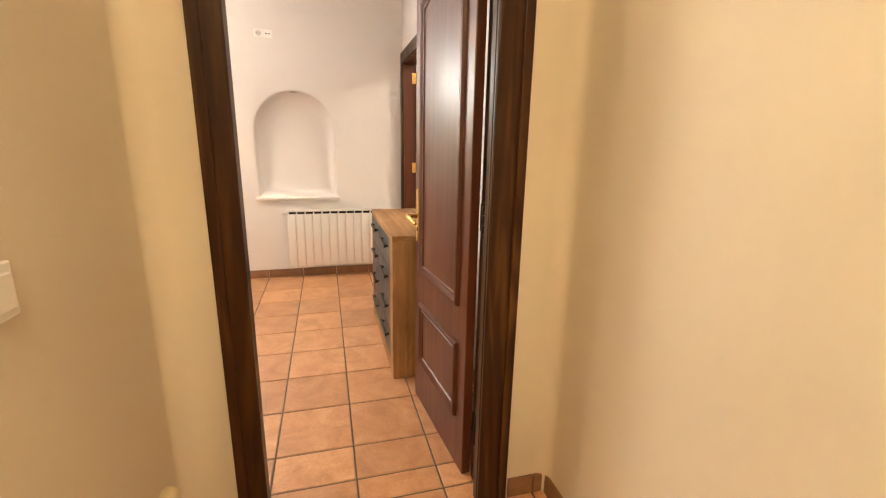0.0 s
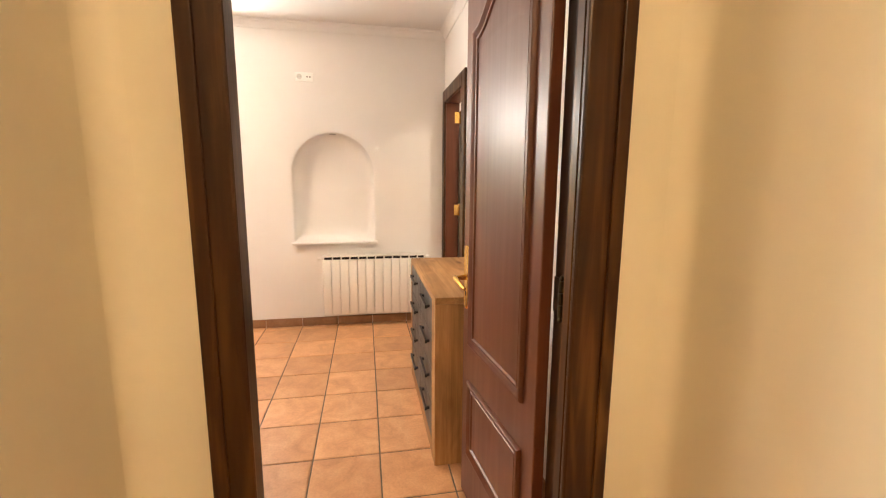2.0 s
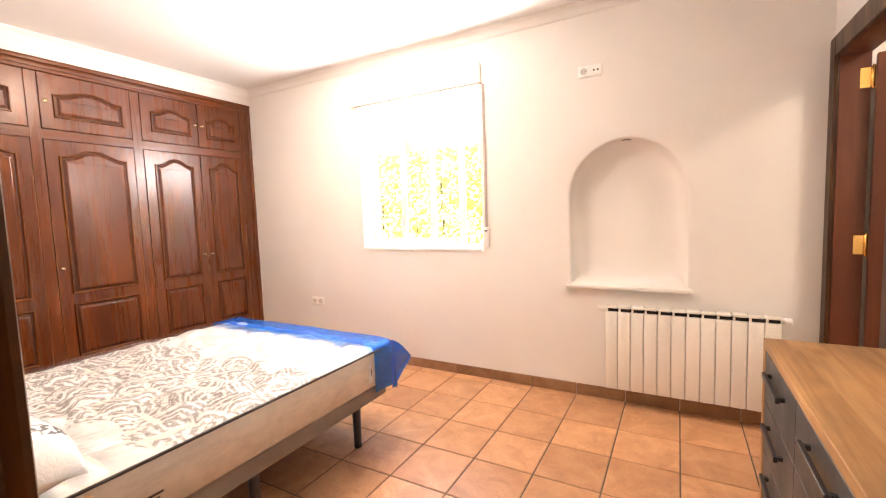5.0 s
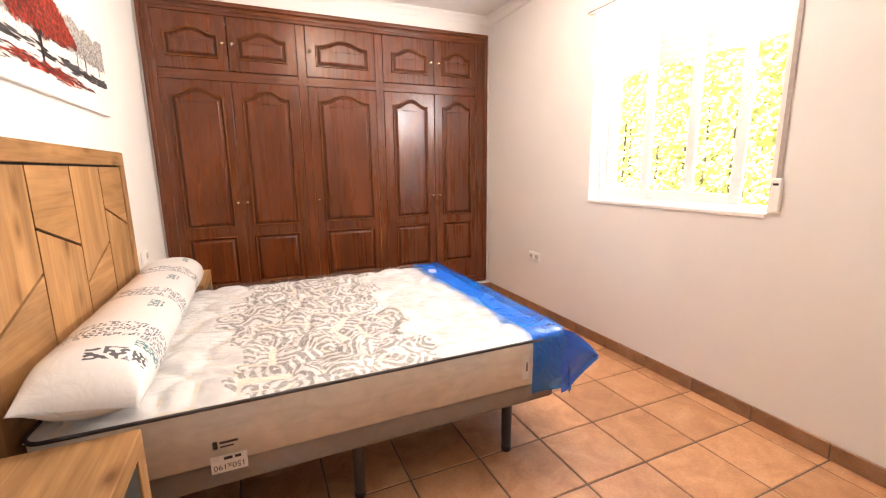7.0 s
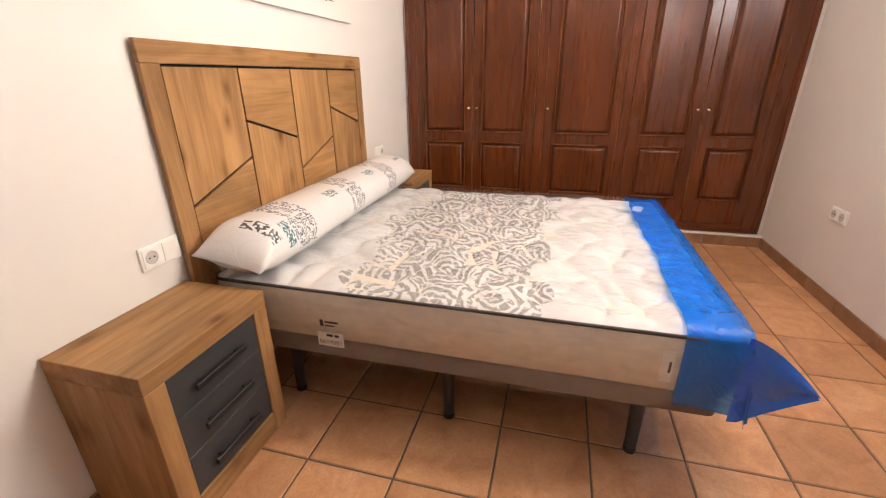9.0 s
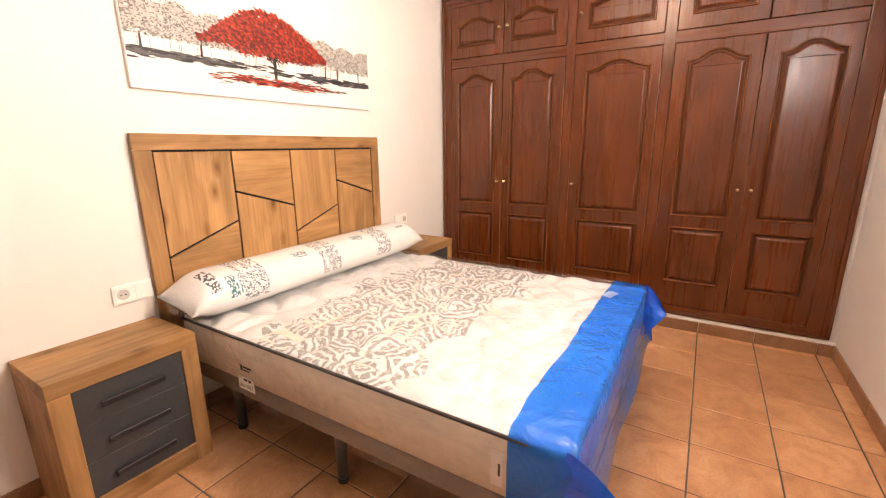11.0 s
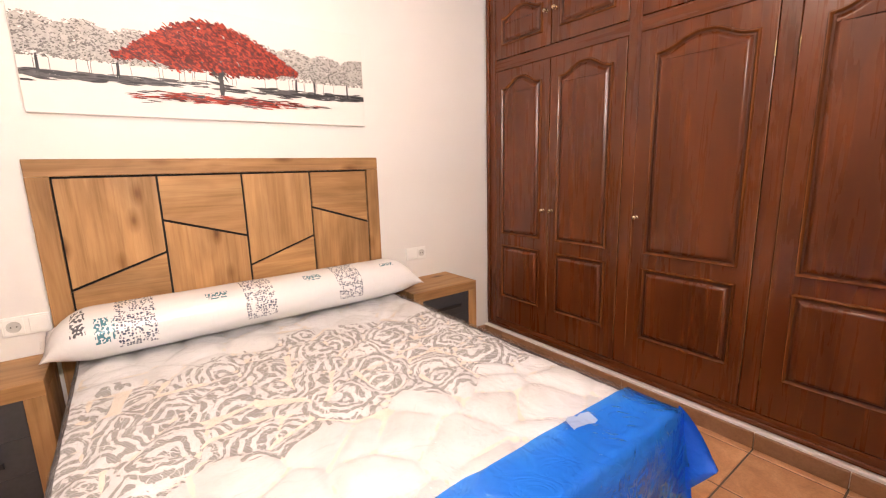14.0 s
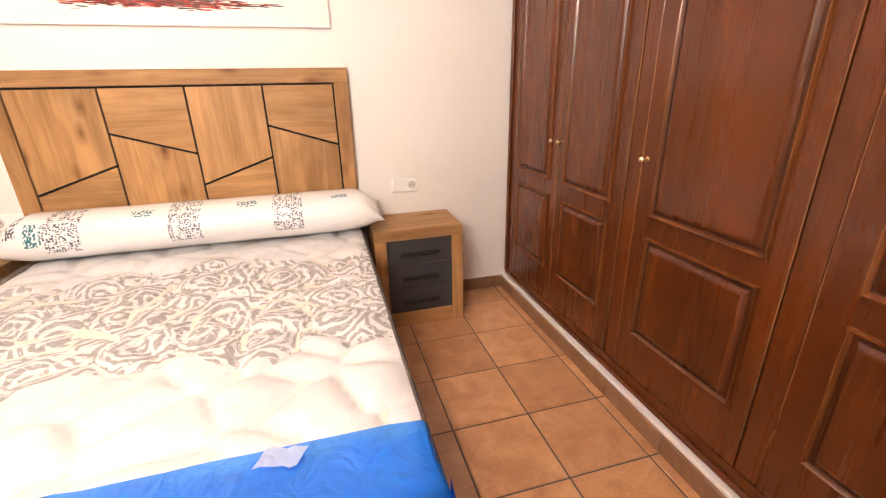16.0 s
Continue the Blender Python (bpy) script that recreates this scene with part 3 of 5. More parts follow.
for name, x, s in (("hall_corner_east", HALL_E, -1), ("hall_corner_west", HALL_W, 1)):
    bm, rows, r = bmesh.new(), [], 0.05
    for i in range(9):
        a = math.pi / 2 * i / 8
        p = (x + s * (r - r * math.sin(a)), HALL_N - 0.0045 - (r - r * math.cos(a)))
        rows.append([bm.verts.new((*p, z)) for z in (0.0, HALL_C - 0.001)])
    for a, b in zip(rows, rows[1:]):
        bm.faces.new((a[0], b[0], b[1], a[1]))
    back = [bm.verts.new((x + s * 0.0005, HALL_N - 0.0048, z)) for z in (0.0, HALL_C - 0.001)]
    bm.faces.new((rows[-1][0], back[0], back[1], rows[-1][1]))
    bm.faces.new((back[0], rows[0][0], rows[0][1], back[1]))
    structure(name, bm, CREAM, "cream plaster corner, softly rounded", smooth=60)
# room behind the second door
structure("bath_wall_east", box(6.9, 7.0, 0.9, N + 0.3, -0.1, 2.6), WHITE, "white wall of the next room")
structure("bath_wall_south", box(5.192, 6.9, 0.9, 1.0, -0.1, 2.6), WHITE, "white wall of the next room")
structure("bath_wall_north", box(5.192, 6.9, N + 0.06, N + 0.3, -0.1, 2.6), WHITE, "white wall of the next room")
structure("bath_ceiling", box(5.192, 7.0, 0.9, N + 0.3, 2.5, 2.6), CEILING, "white ceiling of the next room")
# outside slab over the rooms, unseen, added to keep light from leaking in
structure("light_stop_slab", box(-0.6, 7.3, -3.3, N + 0.26, 2.86, 3.0), RENDER, "unseen flat slab over the rooms, added to keep light out")


# ---- lamps ----
def plafond(name, x, y, z, r, mat, label):
    lamp = thing(name, (x, y, z), label, "ceiling lamp")
    part("base", lathe([(r * 0.9, 0), (r * 0.9, -0.02), (r * 0.8, -0.022), (0.01, -0.022)], 32, at=(x, y, z)), PLASTIC, lamp)
    part("diffuser", lathe([(r, -0.022), (r, -0.035), (r * 0.93, -0.065), (r * 0.7, -0.09), (r * 0.35, -0.1), (0.01, -0.102)], 32, at=(x, y, z)), mat, lamp, "lit opal glass diffuser", smooth=40)


# unseen bedroom lamp, added and placed to even out the walls' brightness
plafond("unseen_ceiling_light", 2.18, 1.52, CEIL, 0.17, LAMP_ROOM, "round opal ceiling lamp, unseen, added to light the bedroom")
plafond("unseen_ceiling_light", 4.26, -2.1, HALL_C, 0.15, LAMP_HALL, "round opal ceiling lamp, lit, on the hall ceiling")
# no such lamp in view; added to brighten the wall behind the side door
plafond("unseen_ceiling_light", 6.0, 2.0, 2.5, 0.14, LAMP_BATH, "round opal ceiling lamp, unseen, added to brighten the next room")


# ---- entry door with casing ----
frame1 = tagged(new("door_frame_entry"), "dark stained wooden door casing and jambs", "door frame", kind="structure")
ORIGIN[frame1.name] = Vector((0, 0, 0))

for x0, x1, g in ((4.003, 4.085, 1), (4.797, 4.905, -1)):
    part("casing", box(x0, x1, -0.246, -0.2262, 0, 2.185, 0.006, seg=2), DARKWOOD, frame1)
    xo = x0 if g == 1 else x1
    part("bead", box(min(xo, xo + g * 0.032), max(xo, xo + g * 0.032), -0.254, -0.2463, 0, 2.185, 0.0035, seg=2), DARKWOOD, frame1)
    part("casing", box(x0 - 0.045 if g == 1 else 4.8325, 4.051 if g == 1 else 4.93, -0.0898, -0.07, 0, 2.185, 0.006, seg=2), DARKWOOD, frame1)
part("casing", box(4.085, 4.797, -0.246, -0.2262, 2.07, 2.185, 0.006, seg=2), DARKWOOD_H, frame1)
part("casing", box(4.0515, 4.832, -0.0898, -0.07, 2.07, 2.185, 0.006, seg=2), DARKWOOD_H, frame1)
part("jamb", box(4.0465, 4.055, -0.226, -0.09, 0, 2.09), DARKWOOD, frame1)
part("jamb", box(4.824, 4.8315, -0.226, -0.09, 0, 2.09), DARKWOOD, frame1)
part("jamb", box(4.055, 4.824, -0.226, -0.09, 2.072, 2.0995), DARKWOOD_H, frame1)
part("stop", box(4.0552, 4.080, -0.2258, -0.16, 0, 2.06, 0.003), DARKWOOD, frame1)
part("stop", box(4.797, 4.8238, -0.2258, -0.19, 0, 2.06, 0.003), DARKWOOD, frame1)


def panel_door(name, hinge, far, height, thick, mat, label, panels, out=1):
    """A panelled leaf from its hinge edge to its free edge (plan points of its visible face)."""
    a, b = Vector((*hinge, 0)), Vector((*far, 0))
    along = (b - a).normalized()
    face = Vector((-along.y, along.x, 0)) * out
    w = (b - a).length

    def place(u, v, h):
        return a + along * u + face * h + Vector((0, 0, v))

    leaf = thing(name, (hinge[0], hinge[1], 0.0), label, "door")
    leaf["kind"] = "structure"
    bm = box(0, w, -thick, 0, 0.008, height, 0.004, seg=2)
    for v in bm.verts:
        v.co = place(v.co.x, v.co.z, v.co.y)
    slab = part("leaf", bm, mat, leaf)
    for u0, u1, v0, v1, rise in panels:
        o = arch_outline(u0, u1, v0, v1, rise)
        part("panel", panel_mesh(o, place, DOOR_PANEL), mat, slab, smooth=35)
        part("panel", panel_mesh(o, lambda u, v, h: place(u, v, -thick - h), DOOR_PANEL), mat, slab, smooth=35)
    return leaf, slab, place


DOOR_PANEL = ((0.0, 0.0), (0.001, 0.008), (0.006, 0.0140), (0.013, 0.0155), (0.020, 0.0125), (0.026, 0.0045), (0.030, 0.0030), (0.034, 0.0075), (0.040, 0.0070), (0.045, 0.0008), (0.062, 0.0012), (0.090, 0.0035))
leaf1, slab1, place1 = panel_door("door_1", (4.7842, -0.088), (4.722, 0.538), 2.05, 0.036, MAHOGANY,
                                  "open reddish mahogany panelled door with an arched panel", [(0.074, 0.545, 0.705, 1.885, 0.085), (0.074, 0.545, 0.230, 0.555, 0)])


def lever(place, u, v, parent, side=1, hs=1):
    """Brass back plate with shaped ends and a curved lever towards the hinge."""
    def pl(a, b, h):
        return place(a, b, h)
    o = [(u - 0.012, v - 0.130), (u + 0.012, v - 0.130), (u + 0.021, v - 0.105), (u + 0.021, v + 0.105), (u + 0.012, v + 0.130), (u - 0.012, v + 0.130), (u - 0.021, v + 0.105), (u - 0.021, v - 0.105)]
    plate = part("handle_plate", panel_mesh(o, pl, ((0, 0.0), (0.001, 0.004), (0.006, 0.008), (0.010, 0.007))), BRASS, parent, "polished brass back plate", smooth=40)
    pts = [(0, 0, 0.006), (0, 0, 0.035), (0.004, 0.001, 0.052), (0.025, 0.004, 0.058), (0.06, -0.004, 0.056), (0.095, -0.016, 0.052), (0.115, -0.018, 0.050)]
    bm = tube([pl(u - hs * p[0], v + p[1], p[2]) for p in pts], [0.012, 0.009, 0.011, 0.010, 0.008, 0.009, 0.006], 12)
    part("handle_lever", bm, BRASS, plate, "polished brass lever", smooth=60)
    part("keyhole", panel_mesh([(u - 0.004, v - 0.075), (u + 0.004, v - 0.075), (u + 0.005, v - 0.055), (u - 0.005, v - 0.055)], lambda a, b, h: pl(a, b, h + 0.0072), ((0, 0), (0.001, 0.0006))), SHADOW, plate)


lever(place1, 0.588, 0.975, slab1)
for z in (0.25, 1.06, 1.85):
    hinge = part("hinge", box(4.8195, 4.8238, -0.150, -0.092, z - 0.048, z + 0.048, 0.001), HINGE, leaf1, "dark bronze hinge")
    for k in range(3):
        c = z - 0.032 + 0.032 * k
        part("knuckle", lathe([(0.004, -0.0155), (0.0072, -0.0145), (0.0072, 0.0145), (0.004, 0.0155)], 12, at=(4.8125, -0.150, c)), HINGE, hinge, smooth=40)
    for e in (-1, 1):
        part("finial", lathe([(0.003, 0.0), (0.0062, 0.004), (0.0062, 0.007), (0.002, 0.013)], 12, at=(4.8125, -0.150, z + (0.0478 if e > 0 else -0.061))), HINGE, hinge, smooth=40)

# ---- second door ----
frame2 = tagged(new("door_frame_side"), "dark stained wooden casing of the side door", "door frame", kind="structure")
ORIGIN[frame2.name] = Vector((0, 0, 0))
part("casing", box(5.049, 5.0695, 1.995, 2.098, 0, 2.165, 0.006, seg=2), DARKWOOD, frame2)
part("casing", box(5.049, 5.0695, 2.793, 2.882, 0, 2.165, 0.006, seg=2), DARKWOOD, frame2)
part("casing", box(5.049, 5.0695, 2.098, 2.793, 2.06, 2.165, 0.006, seg=2), DARKWOOD, frame2)
part("jamb", box(5.070, 5.19, 2.0755, 2.096, 0, 2.074), MAHOGANY, frame2)
part("jamb", box(5.070, 5.19, 2.794, 2.8145, 0, 2.074), MAHOGANY, frame2)
part("jamb", box(5.070, 5.19, 2.096, 2.794, 2.055, 2.0745), MAHOGANY, frame2)
leaf2, slab2, place2 = panel_door("door_2", (5.198, 2.748), (5.90, 2.665), 2.035, 0.036, MAHOGANY, "open reddish mahogany panelled side door", [(0.108, 0.60, 0.695, 1.87, 0.085), (0.108, 0.60, 0.215, 0.555, 0)], -1)
for z in (0.25, 1.09, 1.93):
    part("hinge", box(5.148, 5.190, 2.7915, 2.7938, z - 0.05, z + 0.05, 0.0008), BRASS, leaf2, "bright brass hinge")
    part("hinge", lathe([(0.003, -0.06), (0.008, -0.052), (0.008, 0.052), (0.003, 0.06)], 12, at=(5.196, 2.786, z)), BRASS, leaf2, "bright brass hinge", smooth=40)

# ---- window ----
win = tagged(new("window_1"), "white sliding aluminium window, half open, with a partly lowered shutter", "window", kind="structure")
ORIGIN[win.name] = Vector((0, 0, 0))
Y0 = N + 0.085
wf = part("window_frame", box(WIN[0], WIN[1], Y0, Y0 + 0.075, WIN[2], WIN[2] + 0.03, 0.003), ALU, win)
for b in ((WIN[0], WIN[0] + 0.03, WIN[2] + 0.03, WIN[3]), (WIN[1] - 0.03, WIN[1], WIN[2] + 0.03, WIN[3]), (WIN[0] + 0.03, WIN[1] - 0.03, WIN[3] - 0.03, WIN[3])):
    part("window_frame", box(b[0], b[1], Y0, Y0 + 0.075, b[2], b[3], 0.003), ALU, win)


def sash(x0, x1, y, win):
    z0, z1 = WIN[2] + 0.031, WIN[3] - 0.031
    for i, b in enumerate(((x0, x0 + 0.055, z0, z1), (x1 - 0.055, x1, z0, z1), (x0 + 0.055, x1 - 0.055, z0, z0 + 0.05), (x0 + 0.055, x1 - 0.055, z1 - 0.05, z1))):
        part("sash", box(b[0], b[1], y, y + 0.026, b[2], b[3], 0.003), ALU, win)
    p = part("pane", box(x0 + 0.054, x1 - 0.054, y + 0.010, y + 0.014, z0 + 0.049, z1 - 0.049), GLASS, win, "clear window pane")
    p.visible_shadow = False


sash(1.867, 2.53, Y0 + 0.044, win)
sash(2.20, 2.83, Y0 + 0.008, win)
part("window_sill", box(WIN[0] - 0.0, WIN[1], N - 0.012, Y0, WIN[2] - 0.018, WIN[2] + 0.004, 0.004, seg=2), WHITE, win)
shut = thing("roller_shutter", (2.43, N + 0.19, 1.885), "white roller shutter lowered a third of the way", "roller shutter")
z = 1.885
while z < WIN[3] + 0.05:
    part("slat", box(WIN[0] + 0.01, WIN[1] - 0.01, N + 0.178, N + 0.190, z, z + 0.041, 0.005, seg=2), SLAT, shut)
    z += 0.044
for x in (WIN[0] + 0.001, WIN[1] - 0.02):
    part("guide_rail", box(x, x + 0.019, N + 0.165, N + 0.205, WIN[2], WIN[3]), ALU, shut)
sbox = thing("shutter_box", (2.41, N, 2.30), "white boxed roller shutter casing over the window", "shutter box")
part("cover", box(1.795, 3.035, N - 0.020, N + 0.02, 2.305, 2.455, 0.003), WHITE, sbox)
part("rail", box(1.775, 3.045, N - 0.030, N, 2.288, 2.300, 0.003), plain("brown_shutter_rail", (0.30, 0.22, 0.17), 0.6), sbox)
strap = thing("shutter_strap", (3.055, N, 1.06), "grey roller shutter strap with a white winder box", "shutter strap")
part("strap", box(3.046, 3.066, N - 0.008, N - 0.005, 1.2, 2.29), plain("grey_strap", (0.42, 0.36, 0.32), 0.8, var=0.1), strap)
wb = part("winder_box", box(3.036, 3.078, N - 0.022, N, 1.055, 1.21, 0.006, seg=2), PLASTIC, strap)
part("slot", box(3.044, 3.068, N - 0.0235, N - 0.0218, 1.178, 1.188), SHADOW, wb)


# ---- radiator ----
rad = thing("radiator", (4.4, N - 0.06, 0.12), "white aluminium column radiator on the wall under the niche", "radiator")
nf, rx0, pitch = 12, 3.935, 0.0775
for i in range(nf):
    x = rx0 + i * pitch
    bm = box(x + 0.001, x + pitch - 0.001, N - 0.125, N - 0.100, 0.125, 0.645, 0.007, seg=2)
    box(x + 0.030, x + 0.048, N - 0.0995, N - 0.045, 0.135, 0.64, 0.004, bm=bm)
    box(x + 0.004, x + pitch - 0.004, N - 0.119, N - 0.045, 0.668, 0.682, 0.004, bm=bm, seg=2)
    box(x + 0.006, x + 0.018, N - 0.112, N - 0.06, 0.64, 0.669, bm=bm)
    part("column", bm, ENAMEL, rad, smooth=35)
part("pipe", tube([(rx0 - 0.045, N - 0.075, 0.655), (rx0 + nf * pitch + 0.02, N - 0.075, 0.655)], 0.017, 12), ENAMEL, rad, smooth=60)
part("pipe", tube([(rx0 - 0.0, N - 0.075, 0.165), (rx0 + nf * pitch + 0.01, N - 0.075, 0.165)], 0.017, 12), ENAMEL, rad, smooth=60)
# added near-black sheet close behind the front paints the upper slots' shade
part("dark_backing", box(rx0 + 0.005, rx0 + nf * pitch - 0.005, N - 0.106, N - 0.098, 0.6462, 0.667), SHADOW, rad)
valve = part("valve", lathe([(0.016, 0), (0.02, 0.004), (0.02, 0.028), (0.014, 0.034), (0.008, 0.036)], 16, at=(rx0 + nf * pitch + 0.018, N - 0.075, 0.655), axis="x"), PLASTIC, rad, "white radiator valve", smooth=40)
part("bracket", box(rx0 + 0.2, rx0 + 0.23, N - 0.06, N, 0.58, 0.61), ENAMEL, rad)
part("bracket", box(rx0 + 0.7, rx0 + 0.73, N - 0.06, N, 0.58, 0.61), ENAMEL, rad)


# ---- wall sockets ----
def socket_plate(x, y, z, w, h, face, gangs, label):
    """face: +1 for a plate on a wall that looks along +y, -1 along -y."""
    s = thing("wall_socket", (x, y, z), label, "wall socket", "wall sockets")
    f = face
    def b(x0, x1, d0, d1, z0, z1, bev):
        ys = sorted((y + f * d0, y + f * d1))
        return box(x0, x1, ys[0], ys[1], z0, z1, bev, seg=2)
    part("plate", b(x - w / 2, x + w / 2, 0, 0.009, z - h / 2, z + h / 2, 0.003), PLASTIC, s)
    step = w / len(gangs)
    for i, g in enumerate(gangs):
        gx = x - w / 2 + step * (i + 0.5)
        k = part("insert", b(gx - step * 0.40, gx + step * 0.40, 0.0091, 0.012, z - h * 0.40, z + h * 0.40, 0.0015), PLASTIC, s)
        if g == "o":
            r = min(step, h) * 0.30
            part("well", lathe([(r, 0.0121 * f), (r, 0.0135 * f), (r * 0.9, 0.0135 * f), (r * 0.86, 0.0125 * f)], 20, at=(gx, y, z), axis="y"), plain("socket_well", (0.55, 0.54, 0.51), 0.5), k)
            for dx in (-0.009, 0.009):
                part("hole", lathe([(0.0028, 0.0126 * f), (0.0028, 0.0140 * f)], 8, at=(gx + dx, y, z), axis="y"), SHADOW, k)
        elif g == "t":
            for dx in (-0.012, 0.012):
                part("hole", lathe([(0.006, 0.0121 * f), (0.006, 0.0132 * f)], 10, at=(gx + dx, y, z), axis="y"), SHADOW, k)


socket_plate(3.83, N, 2.24, 0.155, 0.075, -1, "ot", "white double power and aerial socket high on the wall")
socket_plate(1.215, N, 0.505, 0.155, 0.078, -1, "oo", "white double power socket low on the wall")
socket_plate(2.985, 0.0, 0.712, 0.155, 0.082, 1, "bo", "white switch and power socket beside the headboard")
socket_plate(1.055, 0.0, 0.745, 0.155, 0.082, 1, "ob", "white switch and power socket over the bedside table")

# ---- built-in wardrobe ----
WF = 0.400                        # front of the doors
ward = thing("wardrobe", (0.395, 1.44, 0.098), "built-in dark walnut wardrobe with arched panel doors, closed", "wardrobe")


def wplace(u, v, h):
    return Vector((WF + h, u, v))


part("carcass", box(W_WALL - 0.59, W_WALL - 0.57, 0.025, 2.85, 0.10, 2.52), WALNUT, ward)
for y0, y1 in ((0.0215, 0.102), (2.735, 2.8555)):
    part("stile", box(W_WALL - 0.05, WF + 0.002, y0, y1, 0.1, 2.52, 0.004, seg=2), WALNUT, ward)
for y0, y1 in ((1.088, 1.158), (1.735, 1.807)):
    part("stile", box(W_WALL - 0.03, WF - 0.003, y0, y1, 0.165, 2.425, 0.003), WALNUT, ward)
part("rail", box(W_WALL - 0.03, WF - 0.004, 0.102, 2.735, 1.957, 2.03, 0.003), WALNUT_H, ward)
part("rail", box(W_WALL - 0.05, WF + 0.002, 0.102, 2.735, 2.428, 2.52, 0.004, seg=2), WALNUT_H, ward)
part("rail", box(W_WALL - 0.05, WF + 0.002, 0.102, 2.735, 0.1, 0.162, 0.004, seg=2), WALNUT_H, ward)
# mouldings round the frame
part("moulding", box(WF + 0.002, WF + 0.022, 0.0215, 2.8555, 2.485, 2.5195, 0.007, seg=3), WALNUT_H, ward, smooth=35)
part("moulding", box(WF + 0.002, WF + 0.012, 0.055, 2.822, 2.452, 2.4848, 0.004, seg=2), WALNUT_H, ward, smooth=35)
part("moulding", box(WF + 0.002, WF + 0.010, 0.0215, 2.8555, 0.1, 0.124, 0.006, seg=3), WALNUT_H, ward, smooth=35)
for y0, y1 in ((0.0215, 0.05), (2.827, 2.8555)):
    part("moulding", box(WF + 0.002, WF + 0.016, y0, y1, 0.1245, 2.484, 0.006, seg=3), WALNUT, ward, smooth=35)


def ward_door(y0, y1, z0, z1, panels, knob):
    d = part("door", box(WF - 0.022, WF, y0, y1, z0, z1, 0.003, seg=2), WALNUT, ward)
    for u0, u1, v0, v1, rise in panels:
        part("panel", panel_mesh(arch_outline(u0, u1, v0, v1, rise), wplace, FIELD), WALNUT, d, smooth=35)
        part("groove", panel_mesh(arch_outline(u0, u1, v0, v1, rise), wplace, VALLEY, None, False), GROOVE, d, "darker walnut ring in the panel groove", smooth=35)
        part("panel_moulding", panel_mesh(arch_outline(u0, u1, v0, v1, rise), wplace, PANEL, None, False), RIDGE, d, "rubbed walnut moulding with highlights put into its paler colour", smooth=35)
    prof = [(0.010, 0.0), (0.010, 0.003), (0.005, 0.006), (0.005, 0.014), (0.012, 0.020), (0.0135, 0.026), (0.010, 0.033), (0.003, 0.036)]
    part("knob", lathe(prof, 16, at=(WF, *knob), axis="x"), KNOB, d, "pale brass knob", smooth=50)


DOORS = [(0.104, 0.582, 0.552, 0.165, 0.520), (0.588, 1.086, 0.620, 0.650, 1.012), (1.160, 1.733, 1.188, 1.235, 1.678), (1.809, 2.290, 2.258, 1.885, 2.228), (2.296, 2.733, 2.330, 2.372, 2.682)]
for y0, y1, k, m0, m1 in DOORS:
    ward_door(y0, y1, 0.165, 1.954, [(m0, m1, 0.822, 1.842, 0.055), (m0, m1, 0.345, 0.748, 0)], (k, 1.02))
    ward_door(y0, y1, 2.033, 2.425, [(m0, m1, 2.115, 2.285, 0.045)], (k, 2.225))
    for e0 in (y0, y1 - 0.0024):
        part("worn_edge", box(WF - 0.004, WF + 0.0005, e0, e0 + 0.0024, 0.18 + 0.3 * ((k * 7) % 1), 1.90 - 0.5 * ((k * 11 + e0 * 5) % 1)), WORN, ward, "pale worn door edge")
    for z in (0.35, 1.75):
        side = y0 + 0.0015 if k > (y0 + y1) / 2 else y1 - 0.0015
        part("hinge_pin", lathe([(0.003, z - 0.03), (0.003, z + 0.03)], 8, at=(WF - 0.001, side, 0)), BRONZE, ward)

# ---- dresser ----
dr = thing("dresser", (4.83, 1.195, 0.0), "oak and dark grey chest of drawers with black bar handles", "dresser")
DX0, DX1, DY0, DY1, DZ = 4.630, 5.045, 0.705, 1.725, 0.834
part("top", box(DX0, DX1, DY0, DY1, DZ - 0.032, DZ, 0.002), OAK_Y, dr)
part("side_panel", box(DX0, DX1, DY0, DY0 + 0.032, 0, DZ - 0.0325, 0.002), OAK_Z, dr)
part("side_panel", box(DX0, DX1, DY1 - 0.032, DY1, 0, DZ - 0.0325, 0.002), OAK_Z, dr)
part("stile", box(DX0, DX0 + 0.02, DY0 + 0.0325, DY0 + 0.095, 0.0, DZ - 0.0325, 0.0015), OAK_Z, dr)
part("plinth", box(DX0 + 0.002, DX0 + 0.03, DY0 + 0.0955, DY1 - 0.0325, 0.0, 0.07, 0.0015), OAK_Y, dr)
part("back_panel", box(DX1 - 0.015, DX1 - 0.005, DY0 + 0.033, DY1 - 0.033, 0.02, DZ - 0.033), GREY, dr)
ymid = 1.245
for a, b, hy in ((DY0 + 0.0965, ymid - 0.002, 1.0), (ymid + 0.002, DY1 - 0.0335, 1.48)):
    for i in range(4):
        z0 = 0.073 + i * 0.1815
        d = part("drawer", box(DX0 + 0.003, DX0 + 0.022, a, b, z0, z0 + 0.178, 0.0015), GREY, dr)
        zh = z0 + 0.123
        bm = box(DX0 - 0.022, DX0 - 0.010, hy - 0.115, hy + 0.115, zh - 0.009, zh + 0.009, 0.002)
        for s in (-0.1, 0.1):
            box(DX0 - 0.0105, DX0 + 0.0035, hy + s - 0.006, hy + s + 0.006, zh - 0.006, zh + 0.006, bm=bm)
        part("handle", bm, BLACK, d, "black bar handle")

